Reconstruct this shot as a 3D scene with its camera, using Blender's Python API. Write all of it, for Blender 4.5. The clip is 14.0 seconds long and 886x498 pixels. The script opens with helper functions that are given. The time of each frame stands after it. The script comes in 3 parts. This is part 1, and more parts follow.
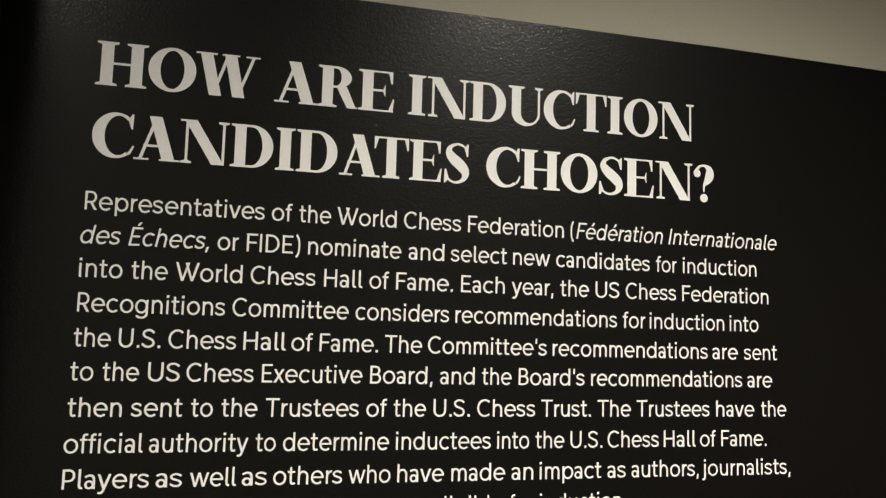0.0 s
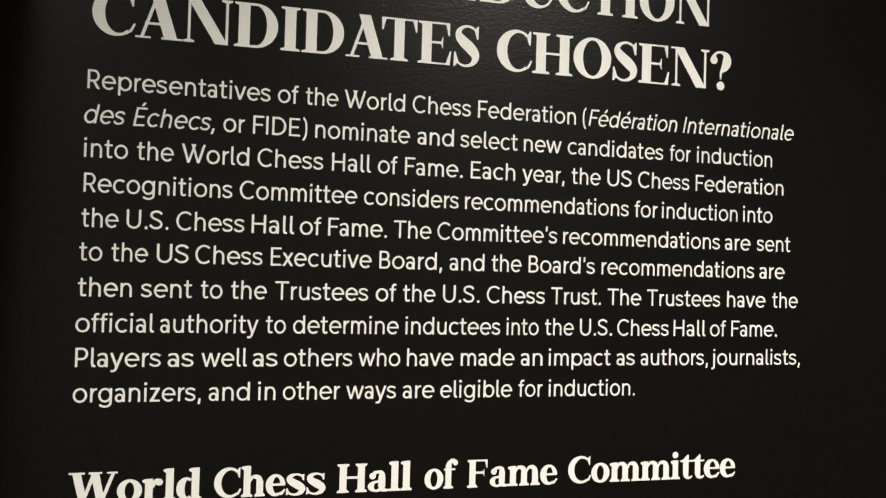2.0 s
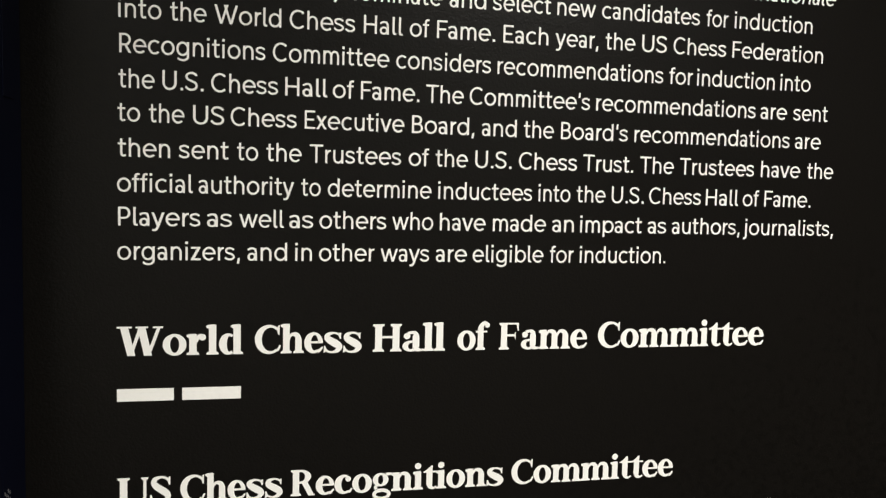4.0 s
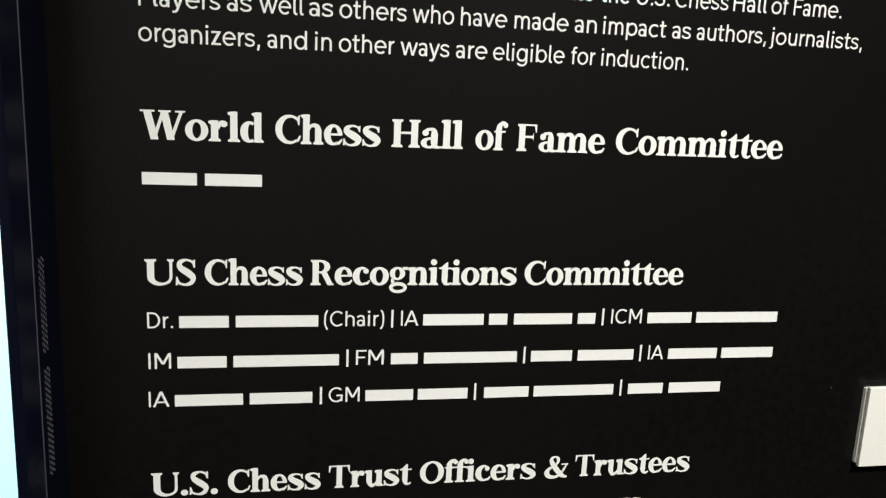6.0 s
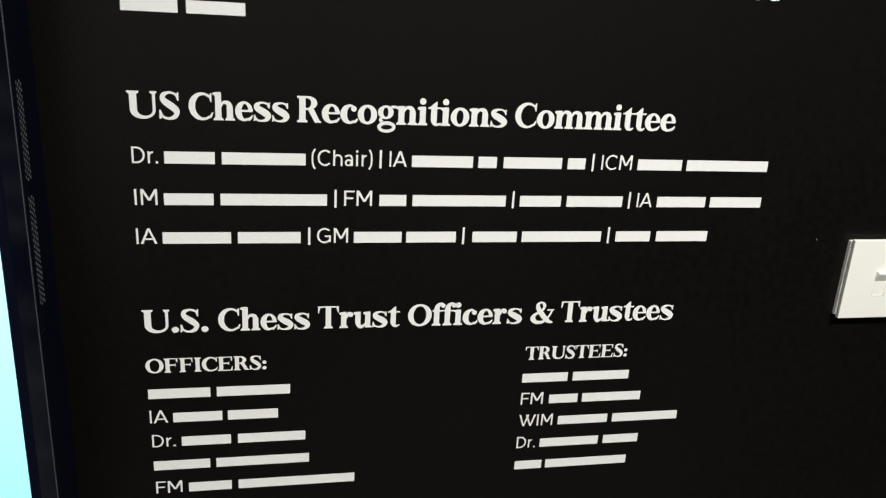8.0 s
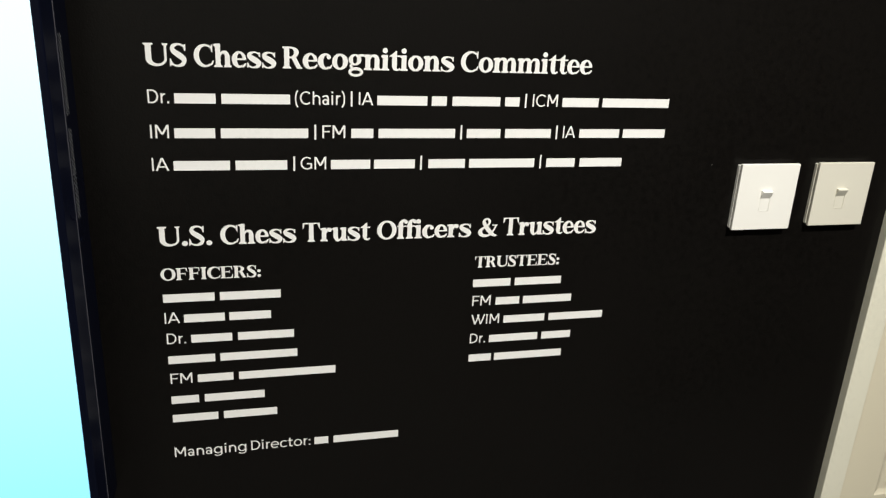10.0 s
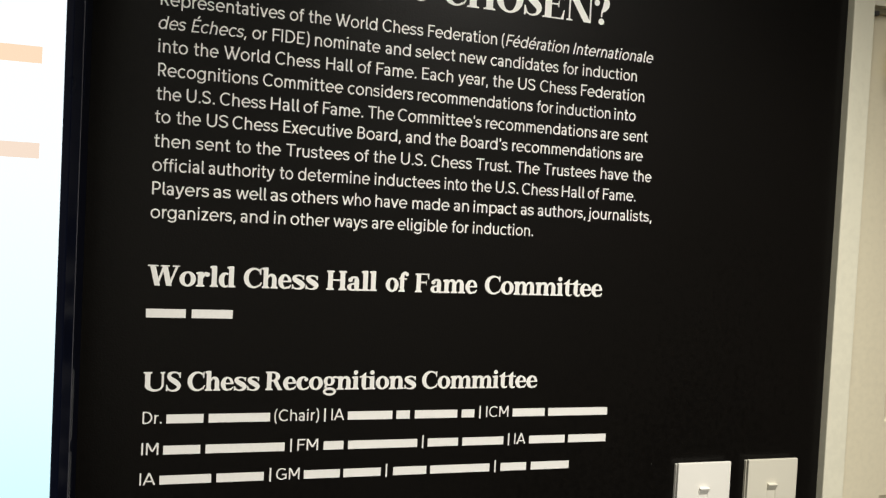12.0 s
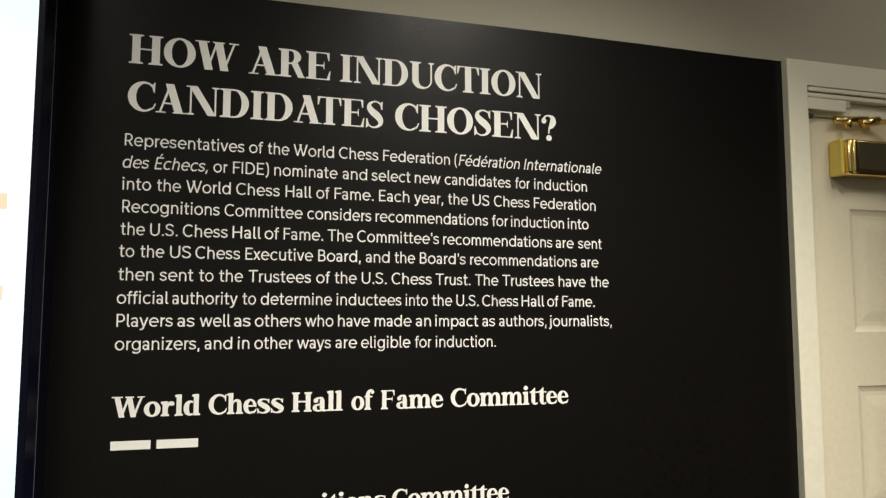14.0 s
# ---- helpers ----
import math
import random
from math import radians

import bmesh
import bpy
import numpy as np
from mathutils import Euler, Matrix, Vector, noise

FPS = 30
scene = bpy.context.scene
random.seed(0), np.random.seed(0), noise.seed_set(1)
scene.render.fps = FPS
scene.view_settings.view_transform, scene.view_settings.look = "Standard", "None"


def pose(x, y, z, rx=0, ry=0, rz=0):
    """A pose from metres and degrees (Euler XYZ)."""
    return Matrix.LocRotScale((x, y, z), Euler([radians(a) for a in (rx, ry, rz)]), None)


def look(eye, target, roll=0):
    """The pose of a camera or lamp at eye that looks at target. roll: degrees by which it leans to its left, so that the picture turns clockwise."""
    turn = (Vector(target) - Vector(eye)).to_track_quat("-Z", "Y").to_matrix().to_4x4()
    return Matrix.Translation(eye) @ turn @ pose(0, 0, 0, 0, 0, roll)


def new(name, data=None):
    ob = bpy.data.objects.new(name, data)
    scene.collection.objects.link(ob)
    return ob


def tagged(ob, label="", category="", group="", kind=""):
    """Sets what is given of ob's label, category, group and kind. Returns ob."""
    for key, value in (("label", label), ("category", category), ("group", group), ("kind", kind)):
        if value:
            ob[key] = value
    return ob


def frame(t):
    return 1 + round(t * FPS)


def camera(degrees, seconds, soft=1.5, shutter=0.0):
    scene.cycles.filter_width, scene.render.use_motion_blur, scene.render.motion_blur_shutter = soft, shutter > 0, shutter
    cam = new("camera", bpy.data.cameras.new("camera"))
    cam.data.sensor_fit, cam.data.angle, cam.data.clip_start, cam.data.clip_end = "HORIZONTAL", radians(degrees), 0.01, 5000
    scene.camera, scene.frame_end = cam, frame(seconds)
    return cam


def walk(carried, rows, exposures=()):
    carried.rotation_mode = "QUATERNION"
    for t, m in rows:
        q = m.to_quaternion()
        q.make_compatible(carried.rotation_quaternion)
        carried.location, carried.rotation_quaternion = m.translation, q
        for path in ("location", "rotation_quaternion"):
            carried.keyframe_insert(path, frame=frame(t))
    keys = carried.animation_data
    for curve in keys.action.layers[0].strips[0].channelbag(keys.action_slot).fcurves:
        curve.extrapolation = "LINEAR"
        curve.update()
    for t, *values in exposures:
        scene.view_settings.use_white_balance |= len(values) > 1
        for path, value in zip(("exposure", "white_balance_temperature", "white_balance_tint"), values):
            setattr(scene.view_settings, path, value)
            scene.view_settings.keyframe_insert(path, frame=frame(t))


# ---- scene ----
cam = camera(59.0, 14.0, soft=1.3)
PATH = [
    (0, (0.173, -0.915, 1.815), (0.663, 1.013, 2.018), 1.6),
    (0.5, (0.172, -0.915, 1.808), (0.65, 1.019, 1.991), 1.3),
    (1, (0.174, -0.911, 1.793), (0.648, 1.027, 1.937), 1.5),
    (1.5, (0.182, -0.907, 1.772), (0.651, 1.035, 1.865), 1.5),
    (2, (0.179, -0.901, 1.755), (0.651, 1.042, 1.797), 1.6),
    (2.5, (0.179, -0.895, 1.741), (0.649, 1.049, 1.73), 1.6),
    (2.7, (0.178, -0.895, 1.737), (0.645, 1.05, 1.707), 1.5),
    (5, (0.17, -0.925, 1.622), (0.538, 1.026, 1.372), 1.9),
    (5.5, (0.174, -0.93, 1.593), (0.534, 1.011, 1.273), 2.2),
    (6, (0.171, -0.934, 1.559), (0.539, 0.992, 1.166), 2.6),
    (6.5, (0.176, -0.938, 1.543), (0.547, 0.972, 1.082), 2.7),
    (7, (0.182, -0.943, 1.512), (0.555, 0.956, 1.009), 3.2),
    (7.5, (0.18, -0.946, 1.498), (0.565, 0.936, 0.943), 3.2),
    (8, (0.175, -0.947, 1.482), (0.566, 0.911, 0.854), 3.4),
    (8.2, (0.176, -0.951, 1.473), (0.56, 0.903, 0.831), 3.2),
    (10.3, (0.131, -1.211, 1.47), (0.628, 0.606, 0.799), 3.2),
    (10.5, (0.133, -1.221, 1.483), (0.644, 0.609, 0.859), 3.2),
    (11, (0.12, -1.247, 1.531), (0.672, 0.618, 1.066), 3.2),
    (11.5, (0.104, -1.284, 1.578), (0.665, 0.622, 1.35), 3.4),
    (12, (0.103, -1.319, 1.611), (0.656, 0.603, 1.55), 2.9),
    (12.5, (0.111, -1.342, 1.637), (0.657, 0.581, 1.716), 2.1),
    (13, (0.128, -1.356, 1.65), (0.668, 0.561, 1.832), 1.4),
    (13.5, (0.135, -1.365, 1.648), (0.689, 0.544, 1.872), 0.7),
    (14, (0.142, -1.365, 1.642), (0.711, 0.543, 1.831), 0.0),
]
walk(cam, [(t, look(eye, target, roll)) for t, eye, target, roll in PATH], [(0.0, -0.18, 6300, 10), (2.5, -0.2, 6200, 10), (5.0, -0.18, 5950, 10), (8.0, -0.2, 5780, 10), (10.5, -0.1, 5980, 10), (12.0, -0.33, 6150, 10), (14.0, -0.24, 6350, 10)])

# ---- light ----
world = bpy.data.worlds.new("world")
world.use_nodes = True
world.node_tree.nodes["Background"].inputs[0].default_value = (0.9, 0.95, 1.0, 1)
world.node_tree.nodes["Background"].inputs[1].default_value = 0.02
scene.world = world


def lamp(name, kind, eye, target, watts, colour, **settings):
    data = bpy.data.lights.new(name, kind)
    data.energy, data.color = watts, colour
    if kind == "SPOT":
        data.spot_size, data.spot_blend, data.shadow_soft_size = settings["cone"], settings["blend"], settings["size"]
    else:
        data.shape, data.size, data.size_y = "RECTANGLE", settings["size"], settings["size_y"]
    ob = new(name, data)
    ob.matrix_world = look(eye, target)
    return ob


WARM = (1.0, 0.925, 0.79)
lamp("track_spot_lamp", "SPOT", (1.13, -1.90, 3.35), (0.50, 0.0, 0.17), 580, WARM, cone=radians(65), blend=1.0, size=0.09)
lamp("room_fill_lamp", "AREA", (-1.30, -2.5, 3.47), (-1.30, -2.5, 0), 62, WARM, size=1.0, size_y=0.8)
lamp("door_fill_spot", "SPOT", (2.05, -1.35, 3.40), (1.80, 0.0, 1.98), 54, WARM, cone=radians(52), blend=0.9, size=0.28)

# ---- materials ----


def material(name, colour, rough, metal=0.0, vary=0.06, grain=40.0, bump=0.0, bump_scale=300.0, wear=None, emit=0.0, coat=0.0, shine=0.5):
    """A surface with two scales of variation, fine relief and, where wear is given, blotches of that colour."""
    m = bpy.data.materials.new(name)
    m.use_nodes = True
    t, n = m.node_tree, m.node_tree.nodes
    p = n["Principled BSDF"]
    p.inputs["Roughness"].default_value, p.inputs["Metallic"].default_value = rough, metal
    p.inputs["Coat Weight"].default_value = coat
    p.inputs["Specular IOR Level"].default_value = shine
    p.inputs["Coat Roughness"].default_value = 0.12
    where = n.new("ShaderNodeTexCoord")
    fine, wide = n.new("ShaderNodeTexNoise"), n.new("ShaderNodeTexNoise")
    for node, size, detail in ((fine, grain * 8, 4), (wide, grain * 0.12, 3)):
        node.inputs["Scale"].default_value, node.inputs["Detail"].default_value = size, detail
        t.links.new(where.outputs["Object"], node.inputs["Vector"])
    both = n.new("ShaderNodeMath")
    both.operation = "ADD"
    t.links.new(fine.outputs["Fac"], both.inputs[0])
    t.links.new(wide.outputs["Fac"], both.inputs[1])
    ramp = n.new("ShaderNodeValToRGB")
    low, high = ramp.color_ramp.elements
    low.position, high.position = 0.7, 1.3
    low.color = (*(c * (1 - vary) for c in colour), 1)
    high.color = (*(min(1, c * (1 + vary)) for c in colour), 1)
    t.links.new(both.outputs[0], ramp.inputs["Fac"])
    out = ramp.outputs["Color"]
    if wear:
        blot, cut, mix = n.new("ShaderNodeTexNoise"), n.new("ShaderNodeValToRGB"), n.new("ShaderNodeMixRGB")
        blot.inputs["Scale"].default_value, blot.inputs["Detail"].default_value = wear[1], 6
        cut.color_ramp.elements[0].position, cut.color_ramp.elements[1].position = wear[2], wear[2] + 0.05
        t.links.new(where.outputs["Object"], blot.inputs["Vector"])
        t.links.new(blot.outputs["Fac"], cut.inputs["Fac"])
        t.links.new(cut.outputs["Color"], mix.inputs["Fac"])
        t.links.new(out, mix.inputs["Color1"])
        mix.inputs["Color2"].default_value = (*wear[0], 1)
        out = mix.outputs["Color"]
    t.links.new(out, p.inputs["Base Color"])
    spread = n.new("ShaderNodeMapRange")
    spread.inputs["To Min"].default_value, spread.inputs["To Max"].default_value = max(0.02, rough - 0.06), min(1, rough + 0.06)
    t.links.new(wide.outputs["Fac"], spread.inputs["Value"])
    t.links.new(spread.outputs["Result"], p.inputs["Roughness"])
    if bump:
        relief, node = n.new("ShaderNodeTexNoise"), n.new("ShaderNodeBump")
        relief.inputs["Scale"].default_value, relief.inputs["Detail"].default_value = bump_scale, 2
        node.inputs["Strength"].default_value, node.inputs["Distance"].default_value = bump, 0.001
        t.links.new(where.outputs["Object"], relief.inputs["Vector"])
        t.links.new(relief.outputs["Fac"], node.inputs["Height"])
        t.links.new(node.outputs["Normal"], p.inputs["Normal"])
        if coat:
            t.links.new(node.outputs["Normal"], p.inputs["Coat Normal"])
    if emit:
        t.links.new(out, p.inputs["Emission Color"])
        p.inputs["Emission Strength"].default_value = emit
    return m


BLACK_PAINT = material("black_satin_paint", (0.0042, 0.0037, 0.0032), 0.32, vary=0.2, grain=12, bump=0.27, bump_scale=430, shine=0.15, coat=0.13)
WALL_PAINT = material("off_white_wall_paint", (0.385, 0.362, 0.285), 0.7, vary=0.04, grain=20, bump=0.35, bump_scale=240)
BROWN_WALL = material("dark_red_brown_paint", (0.085, 0.040, 0.022), 0.6, vary=0.1, grain=12, bump=0.2)
CEILING_PAINT = material("white_ceiling_paint", (0.75, 0.74, 0.70), 0.85, bump=0.2)
CARPET = material("dark_grey_carpet", (0.045, 0.043, 0.040), 0.95, vary=0.3, grain=60, bump=0.9, bump_scale=700)
VINYL = material("white_cut_vinyl", (0.80, 0.79, 0.76), 0.42, vary=0.02, grain=30)
TRIM_PAINT = material("white_gloss_trim_paint", (0.77, 0.74, 0.60), 0.36, vary=0.03, grain=10, bump=0.12, bump_scale=90)
DOOR_PAINT = material("cream_door_paint", (0.72, 0.66, 0.50), 0.42, vary=0.03, grain=10, bump=0.12, bump_scale=120)
SWITCH_PLASTIC = material("ivory_switch_plastic", (0.82, 0.80, 0.74), 0.35, vary=0.015, grain=20)
SWITCH_CREAM = material("cream_switch_plastic", (0.66, 0.63, 0.53), 0.38, vary=0.015, grain=20)
SWITCH_GREY = material("grey_slider_plastic", (0.50, 0.48, 0.43), 0.4, vary=0.03)
BRASS = material("polished_brass", (0.86, 0.66, 0.27), 0.22, metal=1.0, vary=0.08, grain=30)
BRASS_DULL = material("dull_gold_paint", (0.74, 0.58, 0.13), 0.35, metal=0.3, vary=0.06, grain=30)
PLATE_GREY = material("dark_grey_cover_plate", (0.055, 0.048, 0.026), 0.35, vary=0.1, grain=30)
BEZEL = material("black_bezel_plastic", (0.0026, 0.0034, 0.0090), 0.28, vary=0.1, grain=20, bump=0.06, bump_scale=900, shine=0.12)
BEZEL_EDGE = material("grey_bezel_edge", (0.085, 0.085, 0.10), 0.35, metal=0.3, vary=0.1, grain=20)
VENT_DARK = material("vent_slot_grey", (0.09, 0.09, 0.095), 0.45)
GAP_DARK = material("gap_shade_and_scuff", (0.035, 0.033, 0.03), 0.8)
SCUFF = material("bare_plaster_scuff", (0.55, 0.54, 0.50), 0.8, vary=0.3, grain=200)


def glow(name, colour, strength):
    m = bpy.data.materials.new(name)
    m.use_nodes = True
    n, t = m.node_tree.nodes, m.node_tree
    p = n["Principled BSDF"]
    p.inputs["Base Color"].default_value, p.inputs["Roughness"].default_value = (0.01, 0.01, 0.01, 1), 0.15
    p.inputs["Emission Color"].default_value, p.inputs["Emission Strength"].default_value = (*colour, 1), strength
    return m


def screen_glow():
    """The lit picture of the display: white in the upper half, paling to sky blue towards its foot and its head."""
    m = glow("display_picture", (1, 1, 1), 1.0)
    n, t = m.node_tree.nodes, m.node_tree
    where, split, ramp = n.new("ShaderNodeTexCoord"), n.new("ShaderNodeSeparateXYZ"), n.new("ShaderNodeValToRGB")
    t.links.new(where.outputs["Generated"], split.inputs[0])
    t.links.new(split.outputs["Z"], ramp.inputs["Fac"])
    stops = ramp.color_ramp.elements
    stops[0].position, stops[0].color = 0.0, (0.30, 0.78, 1.0, 1)
    stops[1].position, stops[1].color = 1.0, (0.45, 0.88, 1.0, 1)
    for at, colour in ((0.20, (0.50, 0.90, 1.0, 1)), (0.42, (0.80, 0.98, 1.0, 1)), (0.60, (0.93, 1.0, 1.0, 1)), (0.80, (0.96, 1.0, 1.0, 1)), (0.86, (0.85, 0.98, 1.0, 1))):
        stops.new(at).color = colour
    t.links.new(ramp.outputs["Color"], n["Principled BSDF"].inputs["Emission Color"])
    n["Principled BSDF"].inputs["Emission Strength"].default_value = SCREEN
    return m


SCREEN = 1.35
PICTURE = screen_glow()
ORANGE_BAR = glow("orange_picture_bar", (1.0, 0.66, 0.44), 1.4)
PALE_BAR = glow("pale_picture_bar", (1.0, 0.78, 0.60), 1.2)
FOOTER = glow("grey_picture_footer", (0.62, 0.58, 0.50), 0.6)

# ---- building helpers ----


def box(bm, x0, x1, y0, y1, z0, z1, bevel=0.0, segments=2):
    """Adds a box, with its edges rounded off by bevel."""
    v = [bm.verts.new((x, y, z)) for x in (x0, x1) for y in (y0, y1) for z in (z0, z1)]
    faces = [bm.faces.new([v[i] for i in f]) for f in ((0, 1, 3, 2), (4, 6, 7, 5), (0, 4, 5, 1), (2, 3, 7, 6), (0, 2, 6, 4), (1, 5, 7, 3))]
    if bevel:
        edges = {e for f in faces for e in f.edges}
        bmesh.ops.bevel(bm, geom=list(edges), offset=bevel, segments=segments, affect="EDGES", profile=0.5)
    return bm


def boxes(*sizes, bevel=0.0):
    """One bmesh of several boxes (x0, x1, y0, y1, z0, z1)."""
    bm = bmesh.new()
    for s in sizes:
        one = box(bmesh.new(), *s, bevel=bevel)
        held = bpy.data.meshes.new("held")
        one.to_mesh(held)
        one.free()
        bm.from_mesh(held)
        bpy.data.meshes.remove(held)
    return bm


def mesh_of(name, bm, surface, smooth=False):
    bmesh.ops.recalc_face_normals(bm, faces=bm.faces)
    data = bpy.data.meshes.new(name)
    bm.to_mesh(data)
    bm.free()
    data.materials.append(surface)
    if smooth:
        for poly in data.polygons:
            poly.use_smooth = True
    return data


def part(name, bm, surface, parent, label="", smooth=False):
    """Links a bmesh as one mesh object under a thing or a part."""
    ob = new(name, mesh_of(name, bm, surface, smooth))
    ob.parent = parent
    ob.matrix_parent_inverse = Matrix.Translation(-parent.matrix_world.translation) if parent.type == "EMPTY" else Matrix()
    return tagged(ob, label) if label else ob


def thing(name, place, label, category, group="", kind=""):
    """An empty at the base of a thing, which holds its parts."""
    ob = new(name)
    ob.empty_display_size = 0.05
    ob.matrix_world = Matrix.Translation(place)
    bpy.context.view_layer.update()
    return tagged(ob, label, category, group, kind)


def structure(name, bm, surface, label, category):
    return tagged(new(name, mesh_of(name, bm, surface)), label, category, "", "structure")


# ---- the room ----
DOOR_L, DOOR_R, DOOR_TOP = 1.359, 2.271, 2.150
EDGE, PAINT_TOP = 1.3085, 2.2090
W, E_, S_, TOP = -3.0, 3.4, -4.6, 3.5
structure("floor", boxes((W, E_, S_, 1.6, -0.1, 0.0)), CARPET, "dark grey carpet of the gallery room", "floor")
structure("ceiling", boxes((W, E_, S_, 1.6, TOP, TOP + 0.1)), CEILING_PAINT, "plain white painted ceiling above the gallery", "ceiling")
structure("wall_north", boxes((W, DOOR_L - 0.02, 0.0, 0.14, 0, TOP), (DOOR_R + 0.02, E_, 0.0, 0.14, 0, TOP), (DOOR_L - 0.02, DOOR_R + 0.02, 0.0, 0.14, DOOR_TOP + 0.02, TOP)),
          WALL_PAINT, "off-white painted wall with a doorway", "wall")
structure("wall_south", boxes((W, E_, S_ - 0.1, S_, 0, TOP)), CEILING_PAINT, "white painted wall closing the room", "wall")
structure("wall_west", boxes((W - 0.1, W, S_, 1.6, 0, TOP)), WALL_PAINT, "off-white painted side wall", "wall")
structure("wall_east", boxes((E_, E_ + 0.1, S_, 1.6, 0, TOP)), BROWN_WALL, "dark red-brown painted side wall", "wall")
structure("wall_beyond", boxes((W, E_, 1.6, 1.7, 0, TOP)), WALL_PAINT, "off-white wall behind the closed door", "wall")

# the black painted field, with a slightly uneven cut along the door trim
bm = bmesh.new()
rows, cols = 60, 30


def paint_top(x):
    """The upper edge of the black paint, which sinks a little towards the door."""
    t = min(1, max(0, (x - 0.65) / 0.65))
    return PAINT_TOP - 0.0048 * t * t * (3 - 2 * t) + 0.0005 * noise.noise((x * 11, 0.4, 2.1))


def paint_point(i, j, y):
    z = i / rows
    wob = 0.0004 * noise.noise((0.3, z * 20, 1.7)) + 0.0003 * noise.noise((2.3, z * 90, 0.2))
    x = -1.75 + (EDGE - 0.0001 + wob + 1.75) * j / cols
    return bm.verts.new((x, y, z * paint_top(x)))


front = [[paint_point(i, j, -0.0012) for j in range(cols + 1)] for i in range(rows + 1)]
back_top = [paint_point(rows, j, 0.0002) for j in range(cols + 1)]
back_side = [paint_point(i, cols, 0.0002) for i in range(rows + 1)]
for i in range(rows):
    for j in range(cols):
        bm.faces.new((front[i][j], front[i][j + 1], front[i + 1][j + 1], front[i + 1][j]))
    bm.faces.new((front[i][cols], back_side[i], back_side[i + 1], front[i + 1][cols]))
for j in range(cols):
    bm.faces.new((front[rows][j], front[rows][j + 1], back_top[j + 1], back_top[j]))
structure("wall_paint_field", bm, BLACK_PAINT, "black satin painted field on the wall, with orange-peel roller texture", "wall")

# door frame: casing, jambs, stop
frame_parts = thing("door_frame_1", (1.81, 0, 0), "white painted wooden door casing with a stepped inner edge", "door frame", kind="structure")
C = 0.019
bm = bmesh.new()
outline = ((EDGE, 0), (DOOR_L, 0), (DOOR_L, DOOR_TOP), (DOOR_R, DOOR_TOP), (DOOR_R, 0), (DOOR_R + 0.05, 0), (DOOR_R + 0.05, PAINT_TOP - 0.008), (EDGE, PAINT_TOP - 0.0035))
face = bm.faces.new([bm.verts.new((x, -C, z)) for x, z in outline])
pulled = bmesh.ops.extrude_face_region(bm, geom=[face])
bmesh.ops.translate(bm, verts=[v for v in pulled["geom"] if isinstance(v, bmesh.types.BMVert)], vec=(0, C, 0))
rim = [e for e in bm.edges if all(abs(v.co.y + C) < 1e-6 for v in e.verts)]
bmesh.ops.bevel(bm, geom=rim, offset=0.002, segments=2, affect="EDGES", profile=0.5)
part("casing", bm, TRIM_PAINT, frame_parts)
part("jamb_left", boxes((DOOR_L - 0.018, DOOR_L + 0.003, 0.0005, 0.138, 0, DOOR_TOP)), TRIM_PAINT, frame_parts)
part("jamb_right", boxes((DOOR_R - 0.003, DOOR_R + 0.018, 0.0005, 0.138, 0, DOOR_TOP)), TRIM_PAINT, frame_parts)
part("jamb_head", boxes((DOOR_L + 0.0035, DOOR_R - 0.0035, 0.0005, 0.138, DOOR_TOP - 0.007, DOOR_TOP + 0.018)), TRIM_PAINT, frame_parts)
part("head_moulding", boxes((DOOR_L + 0.0035, DOOR_R - 0.0035, -0.0165, 0.0, DOOR_TOP - 0.010, DOOR_TOP - 0.0005), bevel=0.002), TRIM_PAINT, frame_parts)
part("head_stop", boxes((DOOR_L + 0.0035, DOOR_R - 0.0035, -0.0115, 0.030, DOOR_TOP - 0.022, DOOR_TOP - 0.0105), bevel=0.003), TRIM_PAINT, frame_parts)
part("head_rail", boxes((DOOR_L + 0.0035, DOOR_R - 0.0035, 0.0055, 0.050, 2.0925, DOOR_TOP - 0.0225), bevel=0.002), TRIM_PAINT, frame_parts)

# ---- the door ----
LEAF = 0.013


def door_leaf():
    """A raised-panel leaf: stiles and rails as a frame, panels sunk with a sloped moulding."""
    door = thing("door_1", (1.81, LEAF, 0), "closed cream-painted panelled wooden door with a brass closer", "door", kind="structure")
    x0, x1, z0, z1 = DOOR_L + 0.006, DOOR_R - 0.006, 0.008, 2.091
    cols = ((1.484, 1.753), (1.859, 2.128))
    tops = [1.892, 1.508, 1.080, 0.665]
    high = 0.268
    bars = [(x0, cols[0][0], z0, z1), (cols[0][1], cols[1][0], z0, z1), (cols[1][1], x1, z0, z1)]
    for a, b in cols:
        edges = [z1] + [v for top in tops for v in (top, top - high)] + [z0]
        bars += [(a, b, edges[i + 1], edges[i]) for i in range(0, len(edges), 2)]
    bm = boxes(*[(a, b, LEAF, LEAF + 0.04, c, d) for a, b, c, d in bars])
    part("leaf_frame", bm, DOOR_PAINT, door)
    for a, b in cols:
        for top in tops:
            bm = bmesh.new()
            rings = ((0.0, 0.0), (0.003, 0.0022), (0.008, 0.0042), (0.013, 0.0055), (0.022, 0.0055), (0.040, 0.0030), (0.046, 0.0024))
            loops = []
            for inset, depth in rings:
                loops.append([bm.verts.new((x, LEAF + depth, z)) for x, z in ((a + inset, top - high + inset), (b - inset, top - high + inset), (b - inset, top - inset), (a + inset, top - inset))])
            for p, q in zip(loops, loops[1:]):
                for i in range(4):
                    bm.faces.new((p[i], p[(i + 1) % 4], q[(i + 1) % 4], q[i]))
            bm.faces.new(loops[-1])
            part("panel", bm, DOOR_PAINT, door)
    return door


door_leaf()

